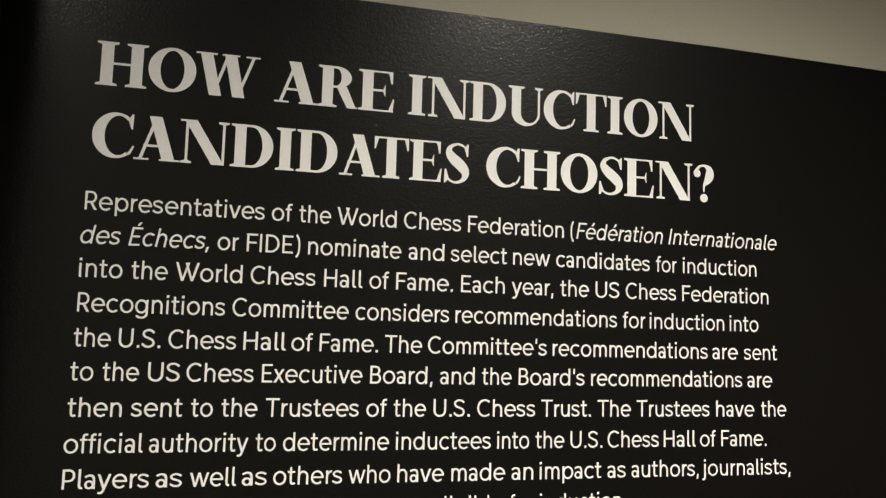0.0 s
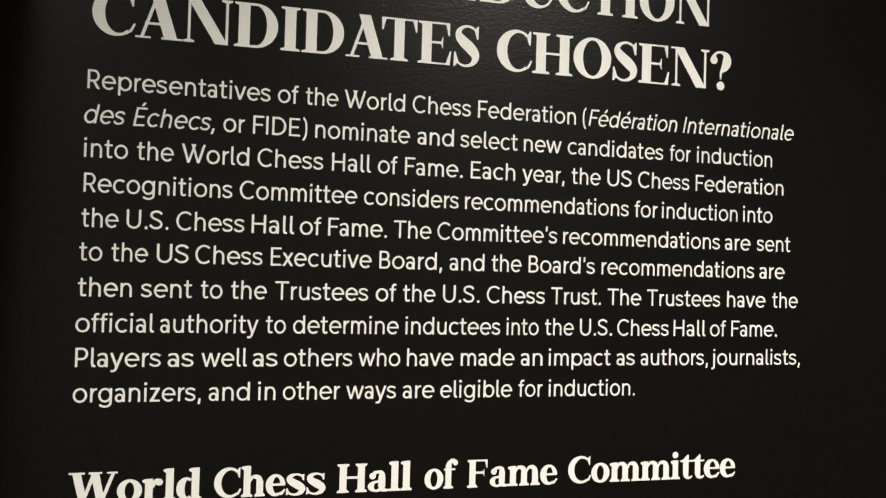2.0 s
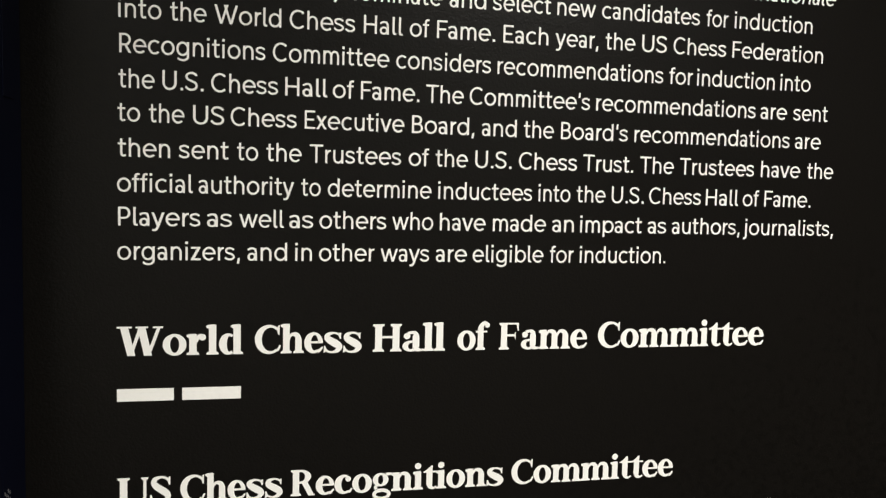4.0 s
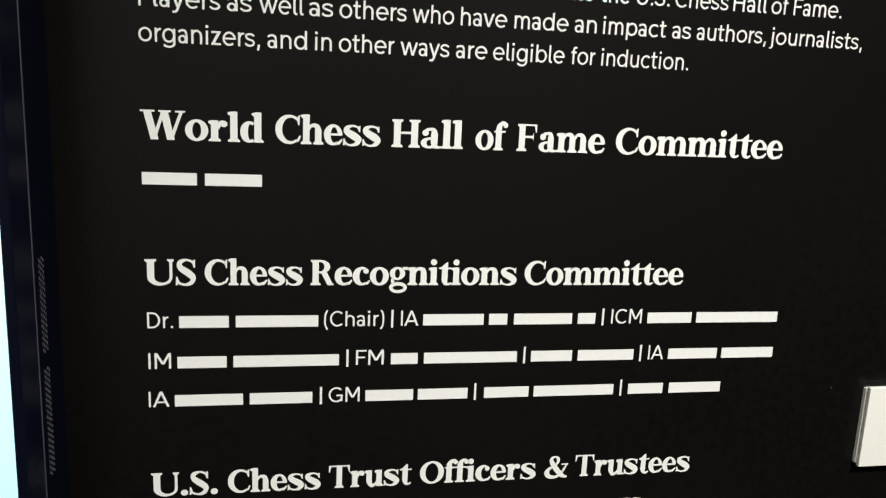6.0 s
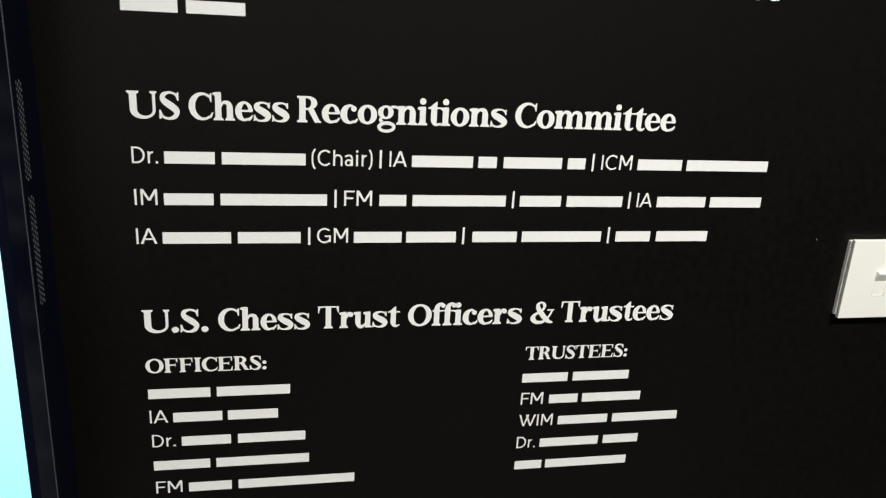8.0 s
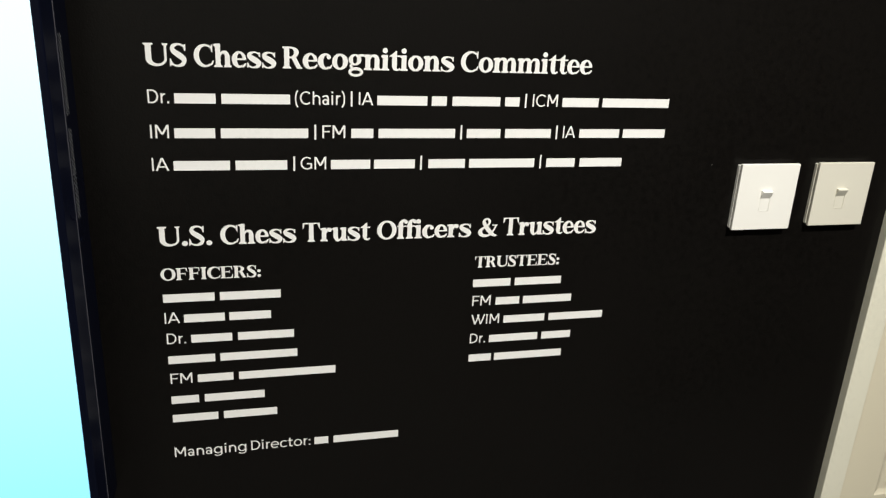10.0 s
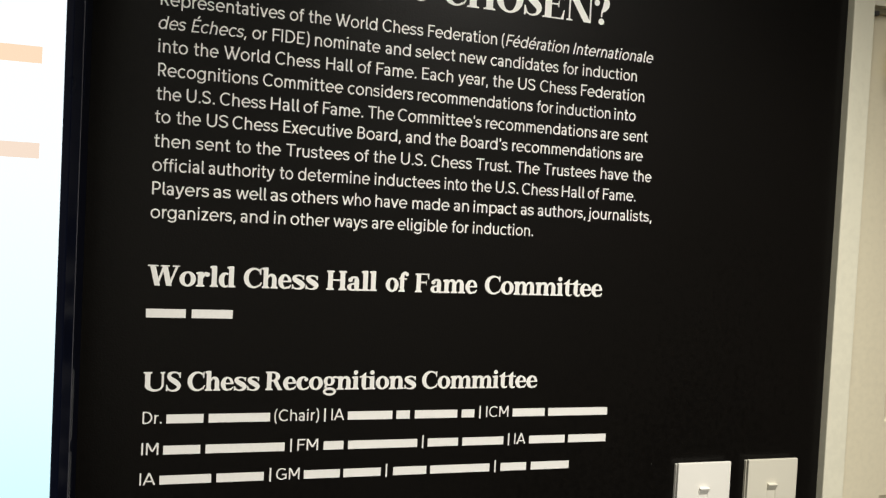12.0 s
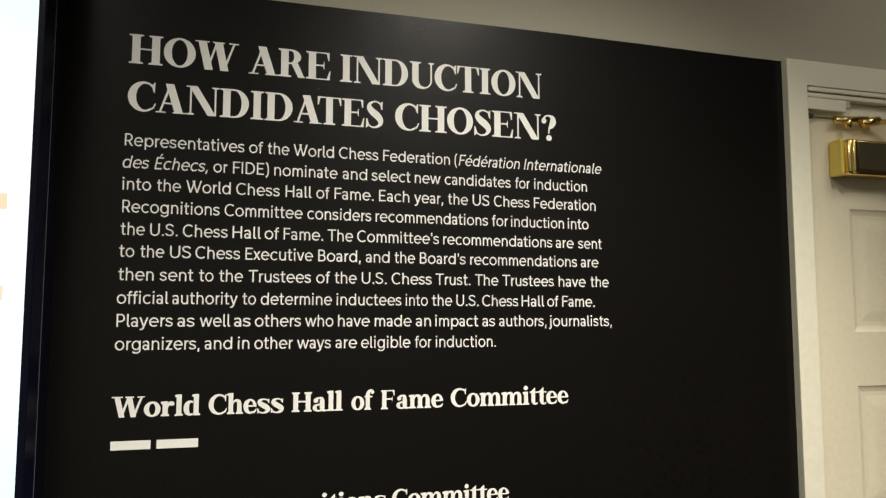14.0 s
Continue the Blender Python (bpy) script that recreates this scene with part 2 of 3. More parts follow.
# ---- lettering: outlines ----
from mathutils.geometry import delaunay_2d_cdt

TITLE = dict(S=0.255, T=0.055, F=0.042, E=0.095, X=0.70, B=0.03)
SUB = dict(S=0.235, T=0.085, F=0.062, E=0.075, X=0.72, B=0.05)


def rect(x0, y0, x1, y1):
    return [[(x0, y0), (x1, y0), (x1, y1), (x0, y1)]]


def slant(x0, y0, x1, y1, w):
    """A slanted stroke of horizontal width w between two heights, from its left edges."""
    return [[(x0, y0), (x0 + w, y0), (x1 + w, y1), (x1, y1)]]


def arc(cx, cy, a, b, ai, bi, d0=0, d1=360, dx=0.0, dy=0.0):
    """The band between two ellipses, from d0 to d1 degrees."""
    n = max(4, round(abs(d1 - d0) / 9))
    angles = [radians(d0 + (d1 - d0) * i / n) for i in range(n + 1)]
    outer = [(cx + a * math.cos(t), cy + b * math.sin(t)) for t in angles]
    inner = [(cx + dx + ai * math.cos(t), cy + dy + bi * math.sin(t)) for t in angles]
    return [[outer[i], outer[i + 1], inner[i + 1], inner[i]] for i in range(n)]


def disc(cx, cy, r):
    return [[(cx + r * math.cos(radians(18 * i)), cy + r * math.sin(radians(18 * i))) for i in range(20)]]


def pen(*pts):
    """A stroke with changing width through points (x, y, width)."""
    p = [Vector(v) for v in (pts[0], *pts, pts[-1])]
    line = []
    for i in range(1, len(p) - 2):
        for k in range(7):
            t = k / 7
            a, b, c, d = p[i - 1:i + 3]
            line.append(0.5 * (2 * b + (c - a) * t + (2 * a - 5 * b + 4 * c - d) * t * t + (3 * b - a - 3 * c + d) * t ** 3))
    line.append(p[-1])
    sides = []
    for i, v in enumerate(line):
        along = (line[min(i + 1, len(line) - 1)] - line[max(i - 1, 0)]).to_2d().normalized()
        out = Vector((-along.y, along.x)) * v.z / 2
        sides.append(((v.x + out.x, v.y + out.y), (v.x - out.x, v.y - out.y)))
    return [[a[0], a[1], b[1], b[0]] for a, b in zip(sides, sides[1:])]


def foot(x0, x1, y, k, up=1, left=1.0, right=1.0):
    """A bracketed serif across a stroke from x0 to x1, standing on y (up=1) or hanging from it (up=-1)."""
    e, f, b = k["E"], k["F"] * up, k["B"] * up
    a, c = x0 - e * left, x1 + e * right
    return [[(a, y), (c, y), (c, y + f), (x1, y + f + b), (x0, y + f + b), (a, y + f)]]


def stem(x, y0, y1, k, bottom=True, top=True, w=None):
    w = w or k["S"]
    out = rect(x, y0, x + w, y1)
    if bottom:
        out += foot(x, x + w, y0, k)
    if top:
        out += foot(x, x + w, y1, k, -1)
    return out


def flag(x, y, k):
    """The slanted head serif of a small letter's stem."""
    e = k["E"]
    return [[(x - e * 1.1, y - 0.03), (x - e * 1.1, y - 0.03 - k["F"]), (x, y - 0.03 - k["F"] - k["B"]), (x + 0.02, y - 0.02), (x + k["S"], y + 0.015), (x, y)]]


def serif_glyph(ch, k):
    """The strokes of one letter with capital height 1, and its advance."""
    S, T, F, E, X = k["S"], k["T"], k["F"], k["E"], k["X"]
    o = 0.015
    if ch == "H":
        x = E + S + 0.36
        return stem(E, 0, 1, k) + stem(x, 0, 1, k) + rect(E + S, 0.48, x, 0.48 + T), x + S + E + 0.02
    if ch == "I":
        return stem(E, 0, 1, k), S + 2 * E + 0.045
    if ch in "EF":
        w = 0.82 if ch == "E" else 0.76
        out = rect(E, 0, E + S, 1) + foot(E, E + S, 1, k, -1, 1, 0) + rect(E + S, 1 - F, w, 1)
        out += [[(w, 1), (w - 0.10, 1 - F), (w - 0.035, 0.70), (w, 0.70)]]
        out += rect(E + S, 0.49, 0.60, 0.49 + T) + [[(0.58, 0.49 + T / 2), (0.645, 0.36), (0.645, 0.68)]]
        if ch == "E":
            out += foot(E, E + S, 0, k, 1, 1, 0) + rect(E + S, 0, w + 0.02, F) + [[(w - 0.09, F), (w + 0.01, 0), (w + 0.045, 0.33), (w + 0.01, 0.33)]]
        else:
            out += foot(E, E + S, 0, k)
        return out, w + 0.09
    if ch == "T":
        w, x = 0.90, (0.90 - S) / 2
        out = rect(x, 0, x + S, 1) + foot(x, x + S, 0, k) + rect(0, 1 - F, w, 1)
        return out + [[(0, 1), (0.0, 0.70), (0.035, 0.70), (0.11, 1 - F)], [(w, 1), (w - 0.11, 1 - F), (w - 0.035, 0.70), (w, 0.70)]], w + 0.03
    if ch == "O":
        return arc(0.51, 0.5, 0.51, 0.5 + o, 0.51 - S, 0.5 - T), 1.045
    if ch == "D":
        cx = E + S + 0.14
        out = rect(E, 0, E + S, 1) + foot(E, E + S, 0, k, 1, 1, 0) + foot(E, E + S, 1, k, -1, 1, 0)
        out += rect(E + S, 0, cx, T) + rect(E + S, 1 - T, cx, 1)
        return out + arc(cx, 0.5, 0.50, 0.5, 0.50 - S, 0.5 - T, -90, 90), cx + 0.565
    if ch == "C":
        out = arc(0.50, 0.5, 0.50, 0.5 + o, 0.50 - S * 0.80, 0.5 - T, 52, 306, dx=S * 0.24)
        out += [[(0.83, 0.66), (0.865, 0.66), (0.875, 1.0), (0.835, 1.0), (0.76, 0.86)]]
        return out + pen((0.79, 0.10, T * 1.1), (0.84, 0.17, T * 0.9), (0.895, 0.29, T * 0.7)), 0.92
    if ch == "R":
        cx = E + S + 0.07
        out = stem(E, 0, 1, k, True, False) + foot(E, E + S, 1, k, -1, 1, 0)
        out += rect(E + S, 1 - T, cx, 1) + rect(E + S, 0.47, cx + 0.06, 0.47 + T)
        out += arc(cx, 0.735, 0.36, 0.265, 0.36 - S * 0.95, 0.265 - T, -90, 90)
        out += [[(cx + 0.01, 0.50), (cx + 0.01 + S * 0.95, 0.52), (cx + 0.36 + S * 0.4, F), (cx + 0.36, 0.0), (cx + 0.27, 0.0)]]
        return out + rect(cx + 0.27, 0, cx + 0.50, F), cx + 0.53
    if ch == "U":
        w = 0.98
        x1, y = w - E - T * 1.15, 0.32
        out = rect(E, y, E + S, 1) + foot(E, E + S, 1, k, -1) + rect(x1, y, x1 + T * 1.15, 1) + foot(x1, x1 + T, 1, k, -1, 0.9, 0.9)
        a = (x1 + T * 1.15 - E) / 2
        ai = (x1 - E - S) / 2
        return out + arc(E + a, y, a, y + o, ai, y - T * 1.2, 180, 360, dx=(S - T * 1.15) / 2), w + 0.01
    if ch == "N":
        w = 1.11
        xl, xr = E + 0.03, w - E - T * 1.1
        out = rect(xl, 0, xl + T * 1.1, 0.97) + foot(xl, xl + T, 0, k) + rect(xr, 0.0, xr + T * 1.1, 1) + foot(xr, xr + T, 1, k, -1)
        out += slant(xr + T * 1.1 - S * 1.12, 0, xl - 0.04, 1.0, S * 1.12)
        return out + rect(0, 1 - F, xl + 0.06, 1), w + 0.02
    if ch == "A":
        w = 1.0
        out = slant(w - E - S * 1.1, 0, 0.30, 1.0, S * 1.1) + slant(E, 0, 0.43, 0.98, T * 1.35)
        out += rect(0.20, 0.30, 0.74, 0.30 + T) + rect(0, 0, 0.33, F) + rect(0.56, 0, w + 0.01, F)
        return [[(x - 0.012, y) for x, y in f] for f in out], w - 0.02
    if ch == "W":
        w, d = 1.42, S * 1.05
        out = slant(0.32, 0, 0.09, 1, d) + slant(0.83, 0, 0.62, 1, d)
        out += slant(0.36, 0, 0.68, 1, T * 1.3) + slant(0.90, 0, 1.25, 1, T * 1.3)
        out += rect(0, 1 - F, 0.46, 1) + rect(0.57, 1 - F, 0.96, 1) + rect(1.10, 1 - F, w, 1)
        return [[(x - 0.045, y) for x, y in f] for f in out], w - 0.06
    if ch in "Ss":
        q = 1.0 if ch == "S" else X
        g = 0.93 if ch == "S" else 0.90
        t = S / q * 0.98 if ch == "s" else S
        thin = T * (1.0 if ch == "S" else 1.15)
        pts = pen((0.70, 0.76, thin * 0.7), (0.60, 0.915, thin), (0.40, 0.975, thin * 1.05), (0.205, 0.90, thin * 1.9), (0.155, 0.765, t * 0.78),
                  (0.25, 0.63, t * 1.0), (0.47, 0.47, t * 1.1), (0.615, 0.33, t * 0.98), (0.63, 0.20, t * 0.75), (0.54, 0.075, thin * 1.8), (0.34, 0.02, thin * 1.05), (0.15, 0.09, thin), (0.05, 0.26, thin * 0.7))
        pts += [[(0.67, 0.68), (0.715, 0.68), (0.72, 0.99), (0.685, 0.99), (0.60, 0.89)], [(0.03, 0.34), (0.075, 0.34), (0.16, 0.11), (0.06, 0.0), (0.02, 0.0)]]
        return [[(x * g, y * q) for x, y in f] for f in pts], 0.79 * g
    if ch == "?":
        out = pen((0.10, 0.77, S * 0.7), (0.10, 0.84, T * 2.0), (0.20, 0.955, T * 1.1), (0.35, 0.97, T * 1.4), (0.475, 0.88, S * 0.75), (0.49, 0.72, S * 1.0), (0.42, 0.57, S * 0.75), (0.33, 0.46, T * 1.4), (0.315, 0.33, T * 0.9), (0.315, 0.27, T * 0.7))
        return out + disc(0.315, 0.10, 0.115) + disc(0.11, 0.76, S * 0.42), 0.66
    if ch == "&":
        out = pen((0.98, 0.60, T), (0.90, 0.40, T), (0.72, 0.14, T * 1.3), (0.50, 0.025, T * 1.6), (0.26, 0.06, S * 0.8), (0.14, 0.22, S * 0.95), (0.22, 0.40, S * 0.6), (0.44, 0.54, T * 1.2), (0.60, 0.70, T * 1.4), (0.60, 0.88, T * 1.6), (0.48, 0.97, T), (0.34, 0.90, S * 0.55), (0.33, 0.74, S * 0.8), (0.48, 0.48, S * 0.95), (0.74, 0.16, S * 0.95), (0.92, 0.04, T * 1.6), (1.04, 0.04, T))
        return out + rect(0.76, 0.58, 1.06, 0.58 + F), 1.08
    if ch == ".":
        return disc(0.15, 0.115, 0.13), 0.31
    if ch == ":":
        return disc(0.15, 0.115, 0.125) + disc(0.15, 0.52, 0.125), 0.31
    # small letters
    if ch == "o":
        return arc(0.37, X / 2, 0.37, X / 2 + o, 0.37 - S * 0.98, X / 2 - T), 0.75
    if ch == "e":
        out = arc(0.34, X / 2, 0.34, X / 2 + o, 0.34 - S * 0.9, X / 2 - T, 0, 300, dx=0.035)
        return out + rect(0.17, X * 0.47, 0.66, X * 0.47 + T * 0.9) + pen((0.49, 0.055, T * 1.5), (0.58, 0.10, T * 1.1), (0.665, 0.21, T * 0.7)), 0.69
    if ch == "c":
        out = arc(0.35, X / 2, 0.35, X / 2 + o, 0.35 - S * 0.9, X / 2 - T, 62, 305, dx=0.045)
        return out + disc(0.51, X - 0.155, 0.105) + pen((0.52, 0.055, T * 1.4), (0.60, 0.11, T * 1.0), (0.65, 0.20, T * 0.7)), 0.66
    if ch == "r":
        return stem(E, 0, X, k, True, False) + flag(E, X, k) + pen((E + S - 0.02, X * 0.62, T * 1.3), (E + S + 0.06, X * 0.86, T * 1.5), (E + S + 0.17, X - 0.045, T * 1.7)) + disc(E + S + 0.185, X - 0.115, 0.112), E + S + 0.31
    if ch == "l":
        return stem(E, 0, 1.04, k, True, False) + flag(E, 1.04, k), S + 2 * E + 0.01
    if ch == "i":
        return stem(E, 0, X, k, True, False) + flag(E, X, k) + disc(E + S / 2 - 0.01, X + 0.21, 0.125), S + 2 * E + 0.01
    if ch == "d":
        cx = 0.30
        return arc(cx, X / 2, 0.30, X / 2 + o, 0.30 - S * 0.9, X / 2 - T, 55, 305, dx=0.04) + rect(0.46, 0.03, 0.46 + S, 1.04) + flag(0.46, 1.04, k) + foot(0.46, 0.46 + S, 0, k, 1, 0, 1), 0.47 + S + E
    if ch in "hnm":
        high = 1.04 if ch == "h" else X
        out = stem(E, 0, high, k, True, False) + flag(E, high, k)
        x = E + S
        for _ in range(2 if ch == "m" else 1):
            out += pen((x - 0.03, X * 0.70, T * 0.9), (x + 0.06, X * 0.90, T * 1.2), (x + 0.17, X - 0.05, T * 1.7), (x + 0.20 + S * 0.32, X * 0.86, S * 0.78), (x + 0.20 + S * 0.5, X * 0.66, S))
            out += rect(x + 0.20, 0, x + 0.20 + S, X * 0.70) + foot(x + 0.20, x + 0.20 + S, 0, k, 1, 0.8, 1)
            x += 0.20 + S
        return out, x + E + 0.01
    if ch == "u":
        x1 = E + S + 0.20
        out = rect(E, 0.20, E + S, X) + flag(E, X, k) + rect(x1, 0.02, x1 + S, X) + flag(x1, X, k) + foot(x1, x1 + S, 0, k, 1, 0, 1)
        return out + pen((E + S * 0.5, 0.24, S), (E + S * 0.72, 0.10, S * 0.78), (E + S + 0.02, 0.035, T * 1.7), (x1 - 0.05, 0.10, T * 1.2), (x1 + 0.03, 0.22, T * 0.9)), x1 + S + E
    if ch == "a":
        x = 0.36
        out = rect(x, 0.16, x + S, X * 0.72) + pen((x + S * 0.5, X * 0.68, S), (x + S * 0.42, X * 0.88, S * 0.75), (x, X - 0.035, T * 1.3), (0.19, X - 0.07, T * 1.4)) + disc(0.165, X - 0.17, 0.115)
        out += arc(0.30, 0.185, 0.29, 0.20, 0.29 - S * 0.85, 0.20 - T, 70, 320) + rect(0.30, 0.315, x + 0.02, 0.315 + T * 0.9)
        return out + pen((x + S * 0.5, 0.20, S), (x + S * 0.62, 0.08, S * 0.72), (x + S + 0.06, 0.035, T), (x + S + 0.12, 0.08, T * 0.6)), x + S + 0.12
    if ch == "t":
        x = 0.12
        out = rect(x, 0.16, x + S, X) + [[(0.0, X - F * 1.1), (x + S + 0.17, X - F * 1.1), (x + S + 0.17, X), (x + S, X), (x + S, X + 0.21), (x + S - 0.05, X + 0.21), (x, X + 0.04), (0.0, X - 0.02)]]
        return out + pen((x + S * 0.5, 0.22, S), (x + S * 0.66, 0.085, S * 0.72), (x + S + 0.05, 0.035, T * 1.1), (x + S + 0.155, 0.105, T * 0.7)), x + S + 0.15
    if ch == "f":
        x = E
        out = stem(x, 0, X + 0.1, k, True, False) + rect(0.0, X - F * 1.1, x + S + 0.15, X)
        return out + pen((x + S * 0.5, X, S), (x + S * 0.58, X + 0.16, S * 0.85), (x + S + 0.02, 1.0, T * 1.6), (x + S + 0.14, 1.0, T * 1.2)) + disc(x + S + 0.15, 0.925, 0.10), x + S + 0.16
    if ch == "g":
        out = arc(0.32, 0.47, 0.30, 0.265, 0.30 - S * 0.85, 0.265 - T) + rect(0.52, X - T * 1.1, 0.74, X + 0.015)
        out += pen((0.20, 0.27, T), (0.12, 0.19, T * 1.2), (0.17, 0.10, T * 1.6)) + arc(0.36, -0.10, 0.35, 0.225, 0.35 - T * 1.6, 0.225 - T * 1.55, dy=-0.01)
        return out, 0.73
    return [], 0.3


def inside(p, shape):
    """Whether a point lies within an outline."""
    odd = False
    for a, b in zip(shape, shape[1:] + shape[:1]):
        if (a.y > p.y) != (b.y > p.y) and p.x < a.x + (p.y - a.y) / (b.y - a.y) * (b.x - a.x):
            odd = not odd
    return odd


def union(polys):
    """One flat triangle sheet from overlapping outlines."""
    points, faces = [], []
    for f in polys:
        area = sum(f[i][0] * f[(i + 1) % len(f)][1] - f[(i + 1) % len(f)][0] * f[i][1] for i in range(len(f)))
        if abs(area) < 1e-6:
            continue
        f = f if area > 0 else f[::-1]
        faces.append(list(range(len(points), len(points) + len(f))))
        points += [Vector(v) for v in f]
    shapes = [[points[i] for i in f] for f in faces]
    v, _, tris, _, _, _ = delaunay_2d_cdt(points, [], faces, 0, 1e-6)
    kept = [t for t in tris if any(inside(sum((v[i] for i in t), Vector((0, 0))) / 3, s) for s in shapes)]
    return [(p.x, p.y) for p in v], kept


sheet_of = {}


def serif(ch, k):
    key = (ch, id(k))
    if key not in sheet_of:
        polys, advance = serif_glyph(ch, k)
        sheet_of[key] = (*(union(polys) if polys else ([], [])), advance)
    return sheet_of[key]


def sans_glyph(ch):
    """The even strokes of one sans-serif letter with capital height 1, and its advance."""
    V, H, X, o = 0.121, 0.108, 0.73, 0.012

    def ring(cx, a, d0=0, d1=360, y=X / 2, b=X / 2 + o):
        return arc(cx, y, a, b, a - V, b - H, d0, d1)

    def arch(x, a):
        """A stem's arch from x, of half width a, with its second leg."""
        return arc(x + a, 0.42, a, 0.322, a - V, 0.322 - H, 180, 0) + rect(x + 2 * a - V, 0, x + 2 * a, 0.42)

    up = rect(0.10, 0, 0.10 + V, 1)
    short = rect(0.10, 0, 0.10 + V, X)
    if ch == "A":
        return slant(0.0, 0, 0.405, 1, 0.145) + slant(0.81, 0, 0.405, 1, 0.145) + rect(0.19, 0.25, 0.77, 0.25 + H), 0.96
    if ch == "B":
        out = up + rect(0.10, 0, 0.44, H) + rect(0.10, 0.46, 0.44, 0.46 + H) + rect(0.10, 1 - H, 0.42, 1)
        return out + arc(0.41, 0.73, 0.265, 0.27, 0.265 - V, 0.27 - H, -90, 90) + arc(0.43, 0.287, 0.305, 0.287, 0.305 - V, 0.287 - H, -90, 90), 0.79
    if ch == "C":
        return ring(0.52, 0.47, 46, 314, 0.5, 0.512), 0.92
    if ch == "D":
        return up + rect(0.10, 0, 0.40, H) + rect(0.10, 1 - H, 0.40, 1) + arc(0.39, 0.5, 0.47, 0.5, 0.47 - V, 0.5 - H, -90, 90), 0.92
    if ch in "EÉF":
        out = up + rect(0.10, 1 - H, 0.69, 1) + rect(0.10, 0.45, 0.62, 0.45 + H)
        if ch == "F":
            return out, 0.70
        out += rect(0.10, 0, 0.70, H)
        return out + (slant(0.33, 1.07, 0.43, 1.27, 0.14) if ch == "É" else []), 0.76
    if ch == "G":
        return ring(0.52, 0.47, 46, 318, 0.5, 0.512) + rect(0.53, 0.40, 0.91, 0.40 + H) + rect(0.91 - V, 0.06, 0.91, 0.50), 0.99
    if ch == "H":
        return up + rect(0.70, 0, 0.70 + V, 1) + rect(0.2, 0.45, 0.75, 0.45 + H), 0.93
    if ch == "I":
        return up, 0.33
    if ch == "M":
        return up + rect(0.86, 0, 0.86 + V, 1) + slant(0.47, 0.28, 0.10, 1, 0.15) + slant(0.47, 0.28, 0.84, 1, 0.15), 1.09
    if ch in "PR":
        out = up + rect(0.10, 1 - H, 0.42, 1) + rect(0.10, 0.36, 0.42, 0.36 + H) + arc(0.41, 0.68, 0.30, 0.32, 0.30 - V, 0.32 - H, -90, 90)
        return out + (slant(0.59, 0, 0.34, 0.42, 0.15) if ch == "R" else []), 0.78 if ch == "R" else 0.75
    if ch in "Ss":
        q, g = (1.0, 0.70) if ch == "S" else (X, 0.58)
        pts = ((0.90, 0.80), (0.72, 0.905), (0.50, 0.94), (0.24, 0.885), (0.135, 0.745), (0.25, 0.60), (0.50, 0.52), (0.78, 0.42), (0.885, 0.265), (0.77, 0.115), (0.50, 0.058), (0.26, 0.10), (0.06, 0.225))
        pts = [(x * g, (y if q == 1 else 0.5 + (y - 0.5) * 0.955) * q, V * (0.94 if q == 1 else 0.88)) for x, y in pts]
        return pen(*pts), g + 0.05
    if ch == "T":
        return rect(0, 1 - H, 0.76, 1) + rect(0.38 - V / 2, 0, 0.38 + V / 2, 1), 0.78
    if ch == "U":
        return rect(0.10, 0.36, 0.10 + V, 1) + rect(0.83 - V, 0.36, 0.83, 1) + arc(0.465, 0.36, 0.365, 0.372, 0.365 - V, 0.372 - H, 180, 360), 0.93
    if ch == "W":
        return slant(0.31, 0, 0.0, 1, 0.135) + slant(0.31, 0, 0.64, 1, 0.125) + slant(0.83, 0, 0.50, 1, 0.125) + slant(0.83, 0, 1.14, 1, 0.135), 1.28
    if ch == "a":
        out = rect(0.44, 0, 0.44 + V * 0.95, 0.46) + pen((0.07, 0.585, H), (0.18, 0.655, H), (0.30, 0.677, H), (0.43, 0.635, V), (0.50, 0.47, V * 0.95))
        return out + arc(0.28, 0.212, 0.235, 0.222, 0.235 - V, 0.222 - 0.10), 0.65
    if ch == "b":
        return up + ring(0.455, 0.345), 0.83
    if ch == "d":
        return ring(0.39, 0.345) + rect(0.62, 0, 0.62 + V, 1), 0.84
    if ch == "p":
        return rect(0.10, -0.26, 0.10 + V, X) + ring(0.455, 0.345), 0.83
    if ch == "g":
        return ring(0.39, 0.345) + rect(0.62, 0.02, 0.62 + V, X) + pen((0.684, 0.05, V), (0.66, -0.10, V), (0.54, -0.20, H), (0.39, -0.225, H), (0.25, -0.20, H), (0.12, -0.12, H)), 0.84
    if ch == "o":
        return ring(0.405, 0.36), 0.81
    if ch == "c":
        return ring(0.405, 0.36, 46, 314), 0.71
    if ch in "eé":
        out = ring(0.405, 0.36, -6, 316) + rect(0.10, 0.325, 0.76, 0.325 + 0.095)
        return out + (slant(0.36, 0.83, 0.47, 1.04, 0.14) if ch == "é" else []), 0.79
    if ch == "f":
        return rect(0.13, 0, 0.13 + V, 0.80) + pen((0.194, 0.77, V), (0.215, 0.89, V), (0.29, 0.945, H), (0.41, 0.94, H)) + rect(0.02, X - 0.105, 0.39, X), 0.42
    if ch in "hn":
        return (up if ch == "h" else short) + arch(0.10, 0.293), 0.785
    if ch == "m":
        return short + arch(0.10, 0.26) + arch(0.62 - V, 0.26), 1.105
    if ch == "u":
        return rect(0.10, 0.31, 0.10 + V, X) + arc(0.393, 0.31, 0.293, 0.322, 0.293 - V, 0.322 - H, 180, 360) + rect(0.686 - V, 0, 0.686, X), 0.785
    if ch == "i":
        return short + rect(0.09, 0.87, 0.10 + V + 0.01, 1.01), 0.345
